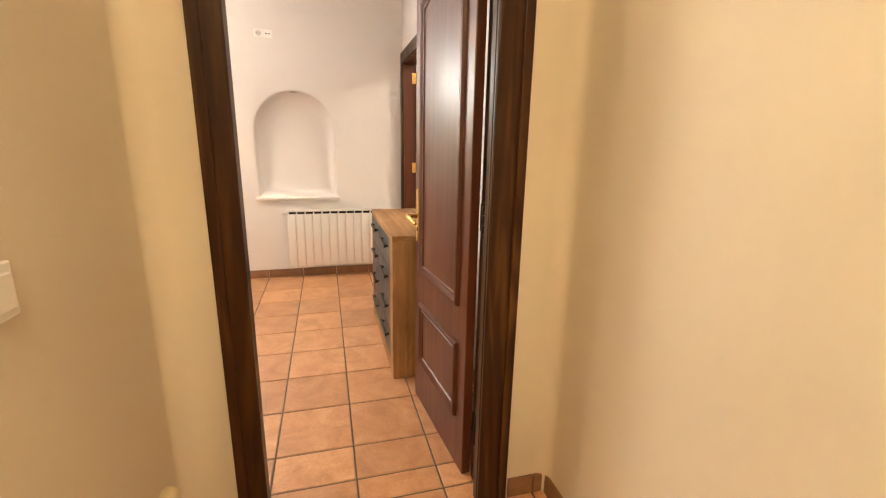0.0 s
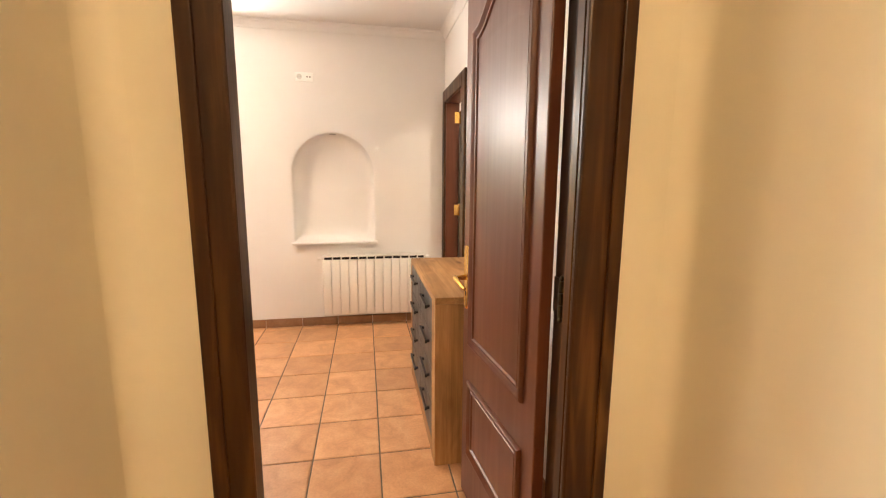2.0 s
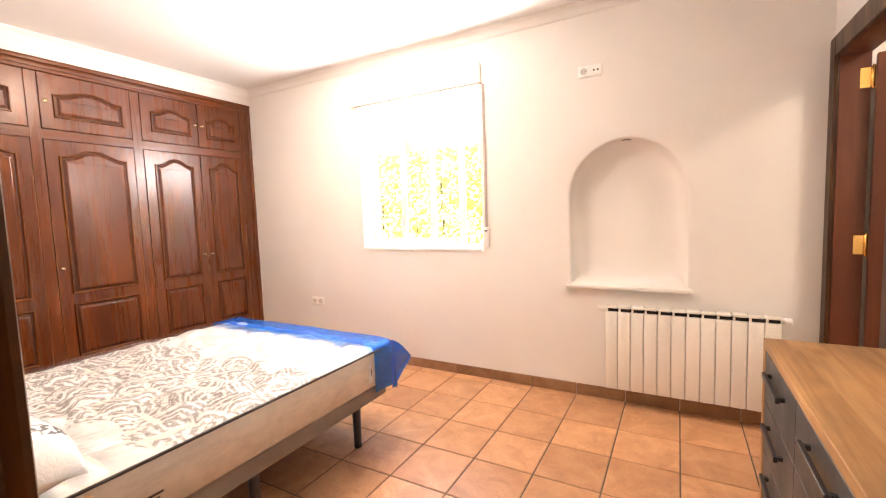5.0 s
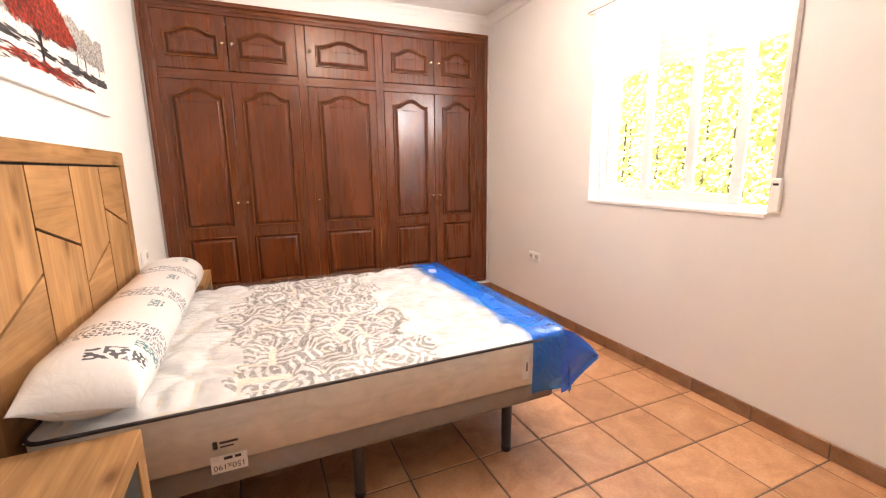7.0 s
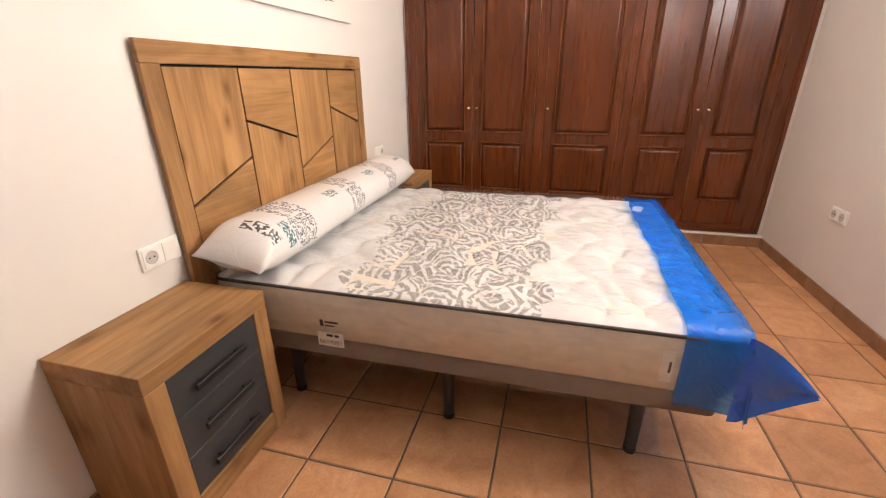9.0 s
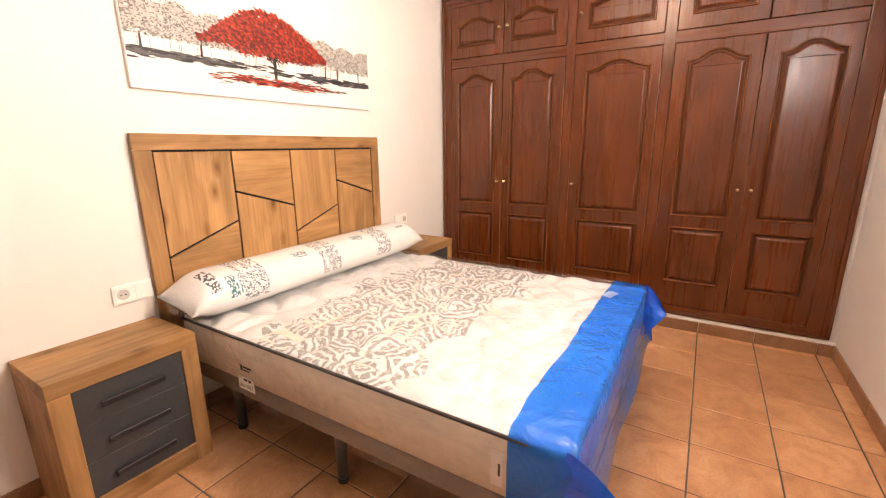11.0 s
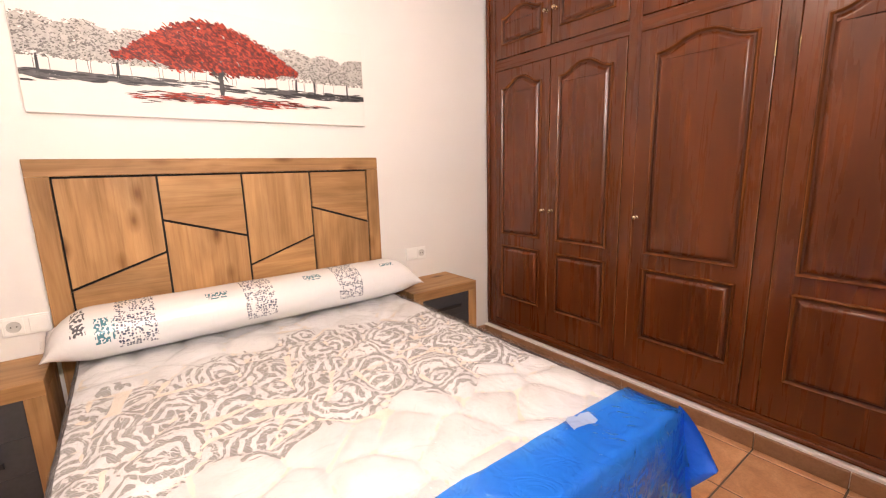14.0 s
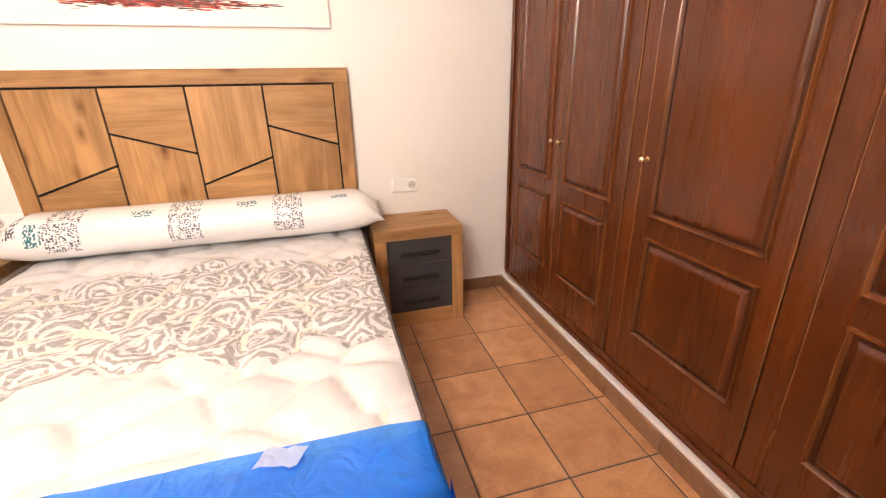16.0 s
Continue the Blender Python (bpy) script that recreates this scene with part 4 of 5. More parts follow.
# ---- mirror ----
mir = thing("wall_mirror", (5.06, 1.47, 0.92), "tall mirror in an oak frame with a dark grey inner band", "mirror")
MY0, MY1, MZ0, MZ1 = 1.08, 1.868, 0.915, 2.01
for y0, y1, z0, z1, m in ((MY0, MY0 + 0.072, MZ0, MZ1, OAK_Z), (MY1 - 0.072, MY1, MZ0, MZ1, OAK_Z), (MY0 + 0.0722, MY1 - 0.0722, MZ0, MZ0 + 0.072, OAK_Y), (MY0 + 0.0722, MY1 - 0.0722, MZ1 - 0.072, MZ1, OAK_Y)):
    part("frame", box(5.040, E_WALL, y0, y1, z0, z1, 0.002), m, mir)
a0, a1, c0, c1 = MY0 + 0.0725, MY1 - 0.0725, MZ0 + 0.0725, MZ1 - 0.0725
for y0, y1, z0, z1 in ((a0, a0 + 0.05, c0, c1), (a1 - 0.05, a1, c0, c1), (a0 + 0.0502, a1 - 0.0502, c0, c0 + 0.05), (a0 + 0.0502, a1 - 0.0502, c1 - 0.05, c1)):
    part("inner_band", box(5.046, E_WALL, y0, y1, z0, z1, 0.0015), GREY, mir)
part("mirror_glass", box(5.054, E_WALL - 0.002, a0 + 0.0505, a1 - 0.0505, c0 + 0.0505, c1 - 0.0505), MIRROR, mir)

# ---- headboard ----
hb = thing("headboard", (2.1, 0.02, 0.0), "oak headboard with dark inlaid lines between slanted panels", "headboard")
HX0, HX1, HZ = 1.332, 2.903, 1.382
part("post", box(HX0, HX0 + 0.074, 0.013, 0.032, 0.0, HZ - 0.0705, 0.002), OAK_Z, hb)
part("post", box(HX1 - 0.074, HX1, 0.013, 0.032, 0.0, HZ - 0.0705, 0.002), OAK_Z, hb)
part("top_rail", box(HX0, HX1, 0.013, 0.032, HZ - 0.07, HZ, 0.002), OAK_X, hb)
# unseen strip, near-black so the gap at the wall looks shaded
part("shade_batten", box(HX0 + 0.10, HX1 - 0.10, 0.0, 0.0128, HZ - 0.14, HZ - 0.08), SHADOW, hb)
part("dark_backing", box(HX0 + 0.074, HX1 - 0.074, 0.004, 0.014, 0.45, HZ - 0.0705), SHADOW, hb)
cols = [HX0 + 0.077, 1.754, 2.104, 2.464, HX1 - 0.077]
zt, zb, g = HZ - 0.0795, 0.46, 0.0048
cuts = [(1.000, 1.110), (0.950, 0.832), (0.990, 1.100), (0.950, 0.830)]   # height of the slanted cut at each column's low-x and high-x edge
for i, (za, zc) in enumerate(cuts):
    x0, x1 = cols[i] + g, cols[i + 1] - g
    upper_v = i in (1, 3)
    for pts, m in (([(x0, za + 0.006), (x1, zc + 0.006), (x1, zt), (x0, zt)], OAK_Z if upper_v else OAK_X), ([(x0, zb), (x1, zb), (x1, zc - 0.006), (x0, za - 0.006)], OAK_X if upper_v else OAK_Z)):
        bm = bmesh.new()
        fr = [bm.verts.new((x, 0.026, z)) for x, z in pts]
        bk = [bm.verts.new((x, 0.0142, z)) for x, z in pts]
        bm.faces.new(fr), bm.faces.new(bk)
        for k in range(4):
            bm.faces.new((fr[k], fr[(k + 1) % 4], bk[(k + 1) % 4], bk[k]))
        part("panel", bm, m, hb)


# ---- bedside tables ----
def bedside(x0):
    w, dep, h = 0.488, 0.338, 0.576
    ns = thing("bedside_table", (x0 + w / 2, dep / 2, 0), "oak bedside table with three dark grey drawers and black handles", "bedside table", "bedside tables")
    x1 = x0 + w
    part("top", box(x0, x1, 0.004, dep, h - 0.058, h, 0.002), OAK_X, ns)
    part("side_panel", box(x0, x0 + 0.064, 0.004, dep, 0, h - 0.0582, 0.002), OAK_Z, ns)
    part("side_panel", box(x1 - 0.064, x1, 0.004, dep, 0, h - 0.0582, 0.002), OAK_Z, ns)
    part("plinth", box(x0 + 0.0642, x1 - 0.0642, 0.02, dep, 0.0, 0.086, 0.002), OAK_X, ns)
    part("back_panel", box(x0 + 0.0642, x1 - 0.0642, 0.006, 0.016, 0.087, h - 0.0585), GREY, ns)
    for i in range(3):
        z0 = 0.0875 + i * 0.1442
        d = part("drawer", box(x0 + 0.0650, x1 - 0.0650, dep - 0.028, dep - 0.006, z0, z0 + 0.1428, 0.001), GREY, ns)
        bm = box(x0 + 0.143, x1 - 0.135, dep + 0.008, dep + 0.020, z0 + 0.055, z0 + 0.077, 0.002)
        for s in (x0 + 0.165, x1 - 0.17):
            box(s, s + 0.01, dep - 0.0062, dep + 0.0085, z0 + 0.061, z0 + 0.071, bm=bm)
        part("handle", bm, BLACK, d, "black bar handle")
    return ns


ns1 = bedside(2.920)
ns2 = copy_thing(ns1, pose(0.807 + 0.244, 0.169, 0))

# ---- bed base, mattress, bolster ----
MX0, MX1, MYA, MYB, MZA, MZB = 1.340, 2.836, 0.040, 1.875, 0.346, 0.570
base = thing("bed_base", (2.09, 0.95, 0.0), "grey-brown upholstered bed base on steel legs", "bed base")
part("platform", box(MX0 + 0.02, MX1 - 0.02, MYA + 0.005, MYB - 0.025, 0.250, 0.344, 0.022, seg=3), BASE_CLOTH, base, smooth=50)
for x in (MX0 + 0.088, MX1 - 0.088):
    for y in (0.30, 0.965, 1.64):
        lg = part("leg", lathe([(0.020, 0.0), (0.021, 0.004), (0.025, 0.255), (0.025, 0.266)], 16, at=(x, y, 0)), LEG, base, smooth=40)
        part("foot_cap", lathe([(0.0215, 0.0), (0.0225, 0.002), (0.0225, 0.02), (0.0212, 0.022)], 16, at=(x, y, 0)), BLACK, lg)

mat = thing("mattress", (2.09, 0.0, 0.345), "white quilted mattress with grey roses in plastic wrapping", "mattress")


def rounded_rect(x0, x1, y0, y1, r, n=6):
    pts = []
    for cxx, cyy, a0 in ((x1 - r, y1 - r, 0), (x0 + r, y1 - r, 90), (x0 + r, y0 + r, 180), (x1 - r, y0 + r, 270)):
        for i in range(n + 1):
            a = radians(a0 + 90 * i / n)
            pts.append((cxx + r * math.cos(a), cyy + r * math.sin(a)))
    return pts


def layers(levels, cap=True):
    """Stacked outlines [(points, z)] joined into one skin."""
    bm, rings = bmesh.new(), []
    for pts, z in levels:
        rings.append([bm.verts.new((p[0], p[1], z)) for p in pts])
    for a, b in zip(rings, rings[1:]):
        n = len(a)
        for i in range(n):
            bm.faces.new((a[i], a[(i + 1) % n], b[(i + 1) % n], b[i]))
    if cap:
        bm.faces.new(rings[0]), bm.faces.new(rings[-1])
    return bm


out0 = rounded_rect(MX0, MX1, MYA, MYB, 0.05)
part("core", layers([(offset_loop(out0, 0.012), MZA), (out0, MZA + 0.014), (out0, MZB - 0.026), (offset_loop(out0, 0.004), MZB - 0.022)]), MAT_SIDE, mat, "beige mattress side", smooth=50)

# quilted top: a fine grid with soft pads between stitched seams
NX, NY = 92, 110
bm = bmesh.new()
grid = []
for j in range(NY + 1):
    row = []
    for i in range(NX + 1):
        x = MX0 + 0.006 + (MX1 - MX0 - 0.012) * i / NX
        y = MYA + 0.006 + (MYB - MYA - 0.012) * j / NY
        e = min(x - MX0, MX1 - x, y - MYA, MYB - y)
        edge = 1 - max(0.0, 1 - e / 0.07) ** 2.2
        c, dist = noise.voronoi(Vector((x * 5.6, y * 5.6, 0.3)))[1], noise.voronoi(Vector((x * 5.6, y * 5.6, 0.3)))[0]
        seam = min(1.0, (dist[1] - dist[0]) / 0.5)
        z = MZB - 0.020 + 0.026 * edge + 0.040 * edge * (seam ** 0.5 - 0.96) + 0.003 * noise.noise(Vector((x * 9, y * 9, 2)))
        row.append(bm.verts.new((x, y, z)))
    grid.append(row)
for j in range(NY):
    for i in range(NX):
        bm.faces.new((grid[j][i], grid[j][i + 1], grid[j + 1][i + 1], grid[j + 1][i]))
part("quilted_top", bm, TICKING, mat, "white quilted ticking with woven grey roses", smooth="all")
loop = rounded_rect(MX0 - 0.002, MX1 + 0.002, MYA - 0.001, MYB + 0.002, 0.05)
bm, rings = bmesh.new(), []
for k in range(8):
    a = 2 * math.pi * k / 8
    rings.append([bm.verts.new((p[0], p[1], MZB - 0.020 + 0.0065 * math.sin(a))) for p in offset_loop(loop, -0.0065 * math.cos(a) + 0.002)])
for a, b in zip(rings, rings[1:] + rings[:1]):
    for i in range(len(a)):
        bm.faces.new((a[i], a[(i + 1) % len(a)], b[(i + 1) % len(a)], b[i]))
part("piping", bm, PIPING, mat, "dark piping round the upper edge", smooth="all")


def wrapped(y0, y1, off, drop, seed, crease=0.0035):
    """A creased sheet over the mattress from side to side between y0 and y1; its sides hang to drop."""
    bm, rows = bmesh.new(), []
    prof = [(MX1 + off, drop)]
    prof += [(MX1 + off + 0.002, drop + (MZB - 0.03 - drop) * k / 7) for k in range(1, 8)]
    prof += [(MX1 + off - 0.004, MZB - 0.006), (MX1 - 0.014, MZB + 0.004 + off), (MX1 - 0.04, MZB + 0.006 + off)]
    prof += [(MX1 - 0.04 + (MX0 + 0.04 - MX1 + 0.04) * k / 30, MZB + 0.011 + off) for k in range(1, 30)]
    prof += [(2 * (MX0 + MX1) / 2 - x, z) for x, z in prof[10::-1]]
    ny = max(6, int((y1 - y0) / 0.022))
    for j in range(ny + 1):
        y = y0 + (y1 - y0) * j / ny
        row = []
        for k, (x, z) in enumerate(prof):
            w = noise.fractal(Vector((x * 5 + seed, y * 5, z * 5)), 0.8, 2.1, 3)
            if z > MZB:
                row.append(bm.verts.new((x, y + 0.012 * w * (j == 0), z + crease * abs(w) ** 1.3)))
            else:
                s = 1 if x > 2.09 else -1
                low = 0.015 * noise.noise(Vector((y * 6, seed, 1.0))) * (k == 0 or k == len(prof) - 1)
                row.append(bm.verts.new((x + s * 0.009 * abs(w), y, z + low)))
        rows.append(row)
    for a, b in zip(rows, rows[1:]):
        for k in range(len(prof) - 1):
            bm.faces.new((a[k], a[k + 1], b[k + 1], b[k]))
    return bm, rows, prof


bm, rows, prof = wrapped(MYA + 0.02, 1.71, 0.004, 0.296, 4.0)
part("clear_wrap", bm, CLEAR, mat, "clear creased plastic wrapping", smooth="all")
bm, rows, prof = wrapped(1.705, MYB + 0.006, 0.005, 0.302, 9.0, 0.010)
# the sheet turns down over the foot
last = rows[-1]
n = len(last)
zs = [0.52, 0.46, 0.40, 0.345, 0.30, 0.27]
prev = last
for r, zz in enumerate(zs):
    cur = []
    for k, v in enumerate(last):
        ztop = min(v.co.z, MZB)
        z = min(v.co.z, zz + 0.012 * math.sin(k * 0.7))
        x = v.co.x
        y = MYB + 0.014 + 0.007 * math.sin(k * 0.40 + r * 0.5) + 0.006 * r
        cur.append(bm.verts.new((x, y, z)))
    for k in range(n - 1):
        try:
            bm.faces.new((prev[k], prev[k + 1], cur[k + 1], cur[k]))
        except ValueError:
            pass
    prev = cur
part("blue_wrap", bm, BLUE, mat, "creased blue plastic sheet over the foot end", smooth="all")


def flap(x, sgn, reach):
    """A smooth pointed corner of blue sheet that stands out past the foot."""
    bm = bmesh.new()
    R, C = 14, 10
    g = []
    for i in range(R + 1):
        s = i / R
        top = 0.578 - 0.155 * s ** 1.5
        low = 0.278 + 0.010 * s + (0.125 * ((s - 0.15) / 0.85) if s > 0.15 else 0)
        row = []
        for j in range(C + 1):
            q = j / C
            fold = 0.015 * math.sin(q * 5.2 + 0.6 * s) * math.sin(s * 2.4) + 0.016 * s * q
            row.append(bm.verts.new((x + sgn * fold, MYB - 0.012 + (reach + 0.012) * s, top + (low - top) * q)))
        g.append(row)
    for a, b in zip(g, g[1:]):
        for j in range(C):
            bm.faces.new((a[j], a[j + 1], b[j + 1], b[j]))
    return bm


part("blue_flap", flap(MX1 + 0.009, 1, 0.190), BLUE_DOUBLE, mat, "blue plastic corner flap", smooth="all")
part("blue_flap", flap(MX0 - 0.009, -1, 0.105), BLUE_DOUBLE, mat, "blue plastic corner flap", smooth="all")
bm, rows = bmesh.new(), []
for i in range(7):
    s = i / 6
    rows.append([bm.verts.new((MX1 + 0.004 + 0.018 * math.sin(3.1 * s), 0.70 + 0.085 * q + 0.02 * s * (0.5 - q), 0.335 - 0.10 * s * math.sin(0.3 + 2.6 * q))) for q in [j / 8 for j in range(9)]])
for a, b in zip(rows, rows[1:]):
    for j in range(8):
        bm.faces.new((a[j], a[j + 1], b[j + 1], b[j]))
part("film_fold", bm, CLEAR, mat, "loose fold of clear plastic", smooth="all")
bm, rows = bmesh.new(), []
for i in range(7):
    s = i / 6
    row = []
    for j in range(73):
        y = 0.09 + 1.58 * j / 72
        wave = noise.noise(Vector((y * 7.0, 3.1, 0.0)))
        row.append(bm.verts.new((MX1 + 0.006 + 0.012 * s * (0.6 + wave) + 0.004 * math.sin(y * 31) * s, y, 0.362 - (0.085 + 0.022 * wave) * s)))
    rows.append(row)
for a, b in zip(rows, rows[1:]):
    for j in range(72):
        bm.faces.new((a[j], a[j + 1], b[j + 1], b[j]))
part("film_skirt", bm, CLEAR, mat, "clear plastic edge hanging over the bed base", smooth="all")
bm = bmesh.new()
tape = [[bm.verts.new((1.59 + 0.085 * a / 6 + 0.02 * b / 2, 1.725 + 0.045 * b / 2 - 0.02 * a / 6 + 0.004 * math.sin(a * 2.3), MZB + 0.023 + 0.003 * math.sin(a * 1.7 + b))) for b in range(3)] for a in range(7)]
for p, q in zip(tape, tape[1:]):
    for b in range(2):
        bm.faces.new((p[b], p[b + 1], q[b + 1], q[b]))
part("tape", bm, TAPE, mat, "crumpled strip of clear tape", smooth="all")
# paper labels on the side
tag1 = part("paper_label", box(MX1 + 0.009, MX1 + 0.0098, 0.482, 0.588, 0.325, 0.385), PAPER, mat, "white paper size label reading 150x190")
part("paper_label", box(MX1 + 0.001, MX1 + 0.0022, 1.655, 1.69, 0.385, 0.495), PAPER, mat, "white care label")
part("print_bar", box(MX1 + 0.0022, MX1 + 0.0028, 1.677, 1.684, 0.42, 0.46), PRINT, mat)
for y0, y1, z0, z1 in ((0.492, 0.506, 0.405, 0.432), (0.512, 0.565, 0.42, 0.428), (0.512, 0.552, 0.407, 0.412)):
    part("print_bar", box(MX1 + 0.0005, MX1 + 0.0016, y0, y1, z0, z1), PRINT, mat, "small unreadable dark print")
for y0, y1 in ((0.520, 0.545), (0.552, 0.570)):
    part("print_bar", box(MX1 + 0.0099, MX1 + 0.0102, y0, y1, 0.368, 0.378), PRINT, tag1)
txt = bpy.data.curves.new("size_text", "FONT")
txt.body, txt.size, txt.align_x, txt.align_y = "150x190", 0.027, "CENTER", "CENTER"
txt_ob = bpy.data.objects.new("size_text", txt)
scene.collection.objects.link(txt_ob)
bpy.context.view_layer.update()
me = bpy.data.meshes.new_from_object(txt_ob)
bpy.data.objects.remove(txt_ob)
bm = bmesh.new()
bm.from_mesh(me)
for v in bm.verts:
    v.co = (MX1 + 0.0101, 0.535 - v.co.x, 0.345 - v.co.y)
part("size_print", bm, PRINT, tag1, "upside-down size print")

# bolster
bol = thing("bolster_pillow", (2.08, 0.20, 0.585), "long white bolster pillow with blue print, in plastic", "pillow")
bm = bmesh.new()
uvl = bm.loops.layers.uv.new("UVMap")
NU, NV = 72, 28
BX0, BX1 = 1.245, 2.905
rings = []
for i in range(NU + 1):
    s = i / NU
    e = min(s, 1 - s)
    k = math.sin(math.pi / 2 * min(1.0, e / 0.085)) ** 0.7
    wy, wz = 0.150 * (0.93 + 0.07 * k), 0.103 * (0.03 + 0.97 * k)
    x = BX0 + (BX1 - BX0) * s
    ring = []
    for j in range(NV):
        a = 2 * math.pi * j / NV
        cy, cz = math.cos(a), math.sin(a)
        wob = 1 + 0.045 * noise.noise(Vector((x * 4.5, cy * 1.5, cz * 1.5)))
        yy = 0.205 + wy * wob * math.copysign(abs(cy) ** 0.9, cy)
        zz = 0.682 + wz * wob * (math.copysign(abs(cz) ** 0.85, cz) if cz > 0 else cz) - (1 - k) * (0.022 + 0.022 * cy)
        out = math.copysign((1 - k) * (0.030 * abs(cy) ** 3 - 0.010), s - 0.5)
        ring.append(bm.verts.new((x + out, max(yy, 0.046), max(zz, 0.578 + 0.002 * (j % 2)))))
    rings.append(ring)
for i in range(NU):
    for j in range(NV):
        f = bm.faces.new((rings[i][j], rings[i][(j + 1) % NV], rings[i + 1][(j + 1) % NV], rings[i + 1][j]))
        for lp, (uu, vv) in zip(f.loops, ((i, j), (i, j + 1), (i + 1, j + 1), (i + 1, j))):
            lp[uvl].uv = (1 - uu / NU, ((j + NV // 4) % NV + vv - j) / NV)
bm.faces.new(rings[0]), bm.faces.new(rings[-1])
part("cushion", bm, PILLOW, bol, smooth="all")


def pillow_tip(x0, x1):
    """The flattened, pinched end of the film round the bolster."""
    bm, rows = bmesh.new(), []
    for i in range(7):
        s = i / 6
        row = []
        for j in range(9):
            q = j / 8 - 0.5
            row.append(bm.verts.new((x0 + (x1 - x0) * s, 0.19 + q * 0.17 * (1 - 0.75 * s), 0.652 - 0.05 * q + 0.008 * math.sin(j * 2.1 + i) * (1 - 0.4 * s))))
        rows.append(row)
    for a, b in zip(rows, rows[1:]):
        for j in range(8):
            bm.faces.new((a[j], a[j + 1], b[j + 1], b[j]))
    return bm


part("film_end", pillow_tip(BX1 - 0.01, BX1 + 0.030), CLEAR, bol, "clear plastic end", smooth="all")
part("film_end", pillow_tip(BX0 + 0.01, BX0 - 0.025), CLEAR, bol, "clear plastic end", smooth="all")


# ---- painting over the bed ----
PX0, PX1, PZ0, PZ1, PYF = 1.390, 2.860, 1.564, 2.062, 0.022
pic = thing("painting", (2.11, 0.0, PZ0), "wide canvas painting of a red tree among grey trees", "painting")
part("canvas", box(PX0, PX1, 0.001, PYF, PZ0, PZ1, 0.002), CANVAS, pic)
rng = random.Random(5)
PW, PH = PX1 - PX0, PZ1 - PZ0


def strokes(items):
    """Flat brush strokes, each (s, t, length, width, angle, layer) with s from the picture's west-facing side, t up, in parts of its size."""
    bm = bmesh.new()
    for s, t_, ln, wd, ang, lay in items:
        c, sn = math.cos(ang), math.sin(ang)
        cxx, czz = s * PW, t_ * PH
        pts = [(-ln / 2, 0), (-ln * 0.2, -wd / 2), (ln * 0.25, -wd / 2.4), (ln / 2, 0), (ln * 0.2, wd / 2), (-ln * 0.25, wd / 2.4)]
        vs = []
        for a, b in pts:
            x, z = cxx + a * c - b * sn, czz + a * sn + b * c
            x, z = min(max(x, 0.003), PW - 0.003), min(max(z, 0.003), PH - 0.003)
            vs.append(bm.verts.new((PX1 - x, PYF + 0.0004 + lay * 0.0004 + rng.random() * 0.0003, PZ0 + z)))
        bm.faces.new(vs)
    return bm


def crown_top(s):
    """Upper edge of the red crown; s runs along the picture."""
    d = (s - 0.46) / (0.236 if s < 0.46 else 0.276)
    return 0.505 + 0.385 * max(0.0, 1 - abs(d) ** 1.75)


def crown_low(s):
    """Lower edge of the red crown: it sags towards the trunk."""
    return 0.505 - 0.085 * max(0.0, 1 - abs((s - 0.50) / 0.24) ** 2) + 0.010 * math.sin(s * 47)


def tree_top(s):
    """Uneven upper edge of the grey trees, one rounded crown after another."""
    hump = abs(math.sin(s * 27 + 0.6))
    return 0.655 + 0.085 * hump ** 0.5 + 0.02 * math.sin(s * 11 + 1)


wash, grey, pale, ink = [], [], [], []
for i in range(900):
    s = rng.random()
    wash.append((s, 0.46 + (tree_top(s) - 0.49) * rng.random(), 0.05, 0.026, rng.uniform(-0.5, 0.5), 0.4 * rng.random()))
for i in range(5200):
    s = rng.random()
    top, low = tree_top(s), 0.43
    h = rng.random()
    t_ = low + (top - low) * h
    it = (s, t_, 0.007 + 0.011 * rng.random(), 0.003 + 0.004 * rng.random(), rng.uniform(-0.9, 0.9), 1 + rng.random())
    (grey if rng.random() < 0.62 - 0.25 * h else pale).append(it)
    if rng.random() < 0.05:
        ink.append((s, t_ - 0.02 * h, 0.008, 0.003, rng.uniform(-1, 1), 3))
for i in range(30):
    s = rng.random()
    grey.append((s, 0.375, 0.05 + 0.03 * rng.random(), 0.0028, 1.57 + rng.uniform(-0.06, 0.06), 2))
for s in (0.042, 0.214, 0.732, 0.80, 0.93):
    for k in range(3):
        ink.append((s + rng.uniform(-0.003, 0.003), 0.375, 0.085, 0.006, 1.57 + rng.uniform(-0.12, 0.12), 3))
ground = []
for i in range(420):
    s = rng.random()
    if 0.36 < s < 0.62 and rng.random() < 0.7:
        continue
    it = (s, 0.300 + rng.gauss(0, 0.017), 0.04 + 0.08 * rng.random(), 0.004 + 0.005 * rng.random(), rng.uniform(-0.06, 0.05), 2 + rng.random())
    (ink if rng.random() < 0.45 else ground).append(it)
for k in range(6):
    ink.append((0.487 + rng.uniform(-0.004, 0.004), 0.335, 0.115, 0.012, 1.57 + rng.uniform(-0.08, 0.08), 6))
for k in range(10):
    ink.append((0.487 + rng.uniform(-0.02, 0.02), 0.40 + 0.03 * rng.random(), 0.06, 0.006, 1.57 + rng.uniform(-0.8, 0.8), 6))
red, dred, under = [], [], []
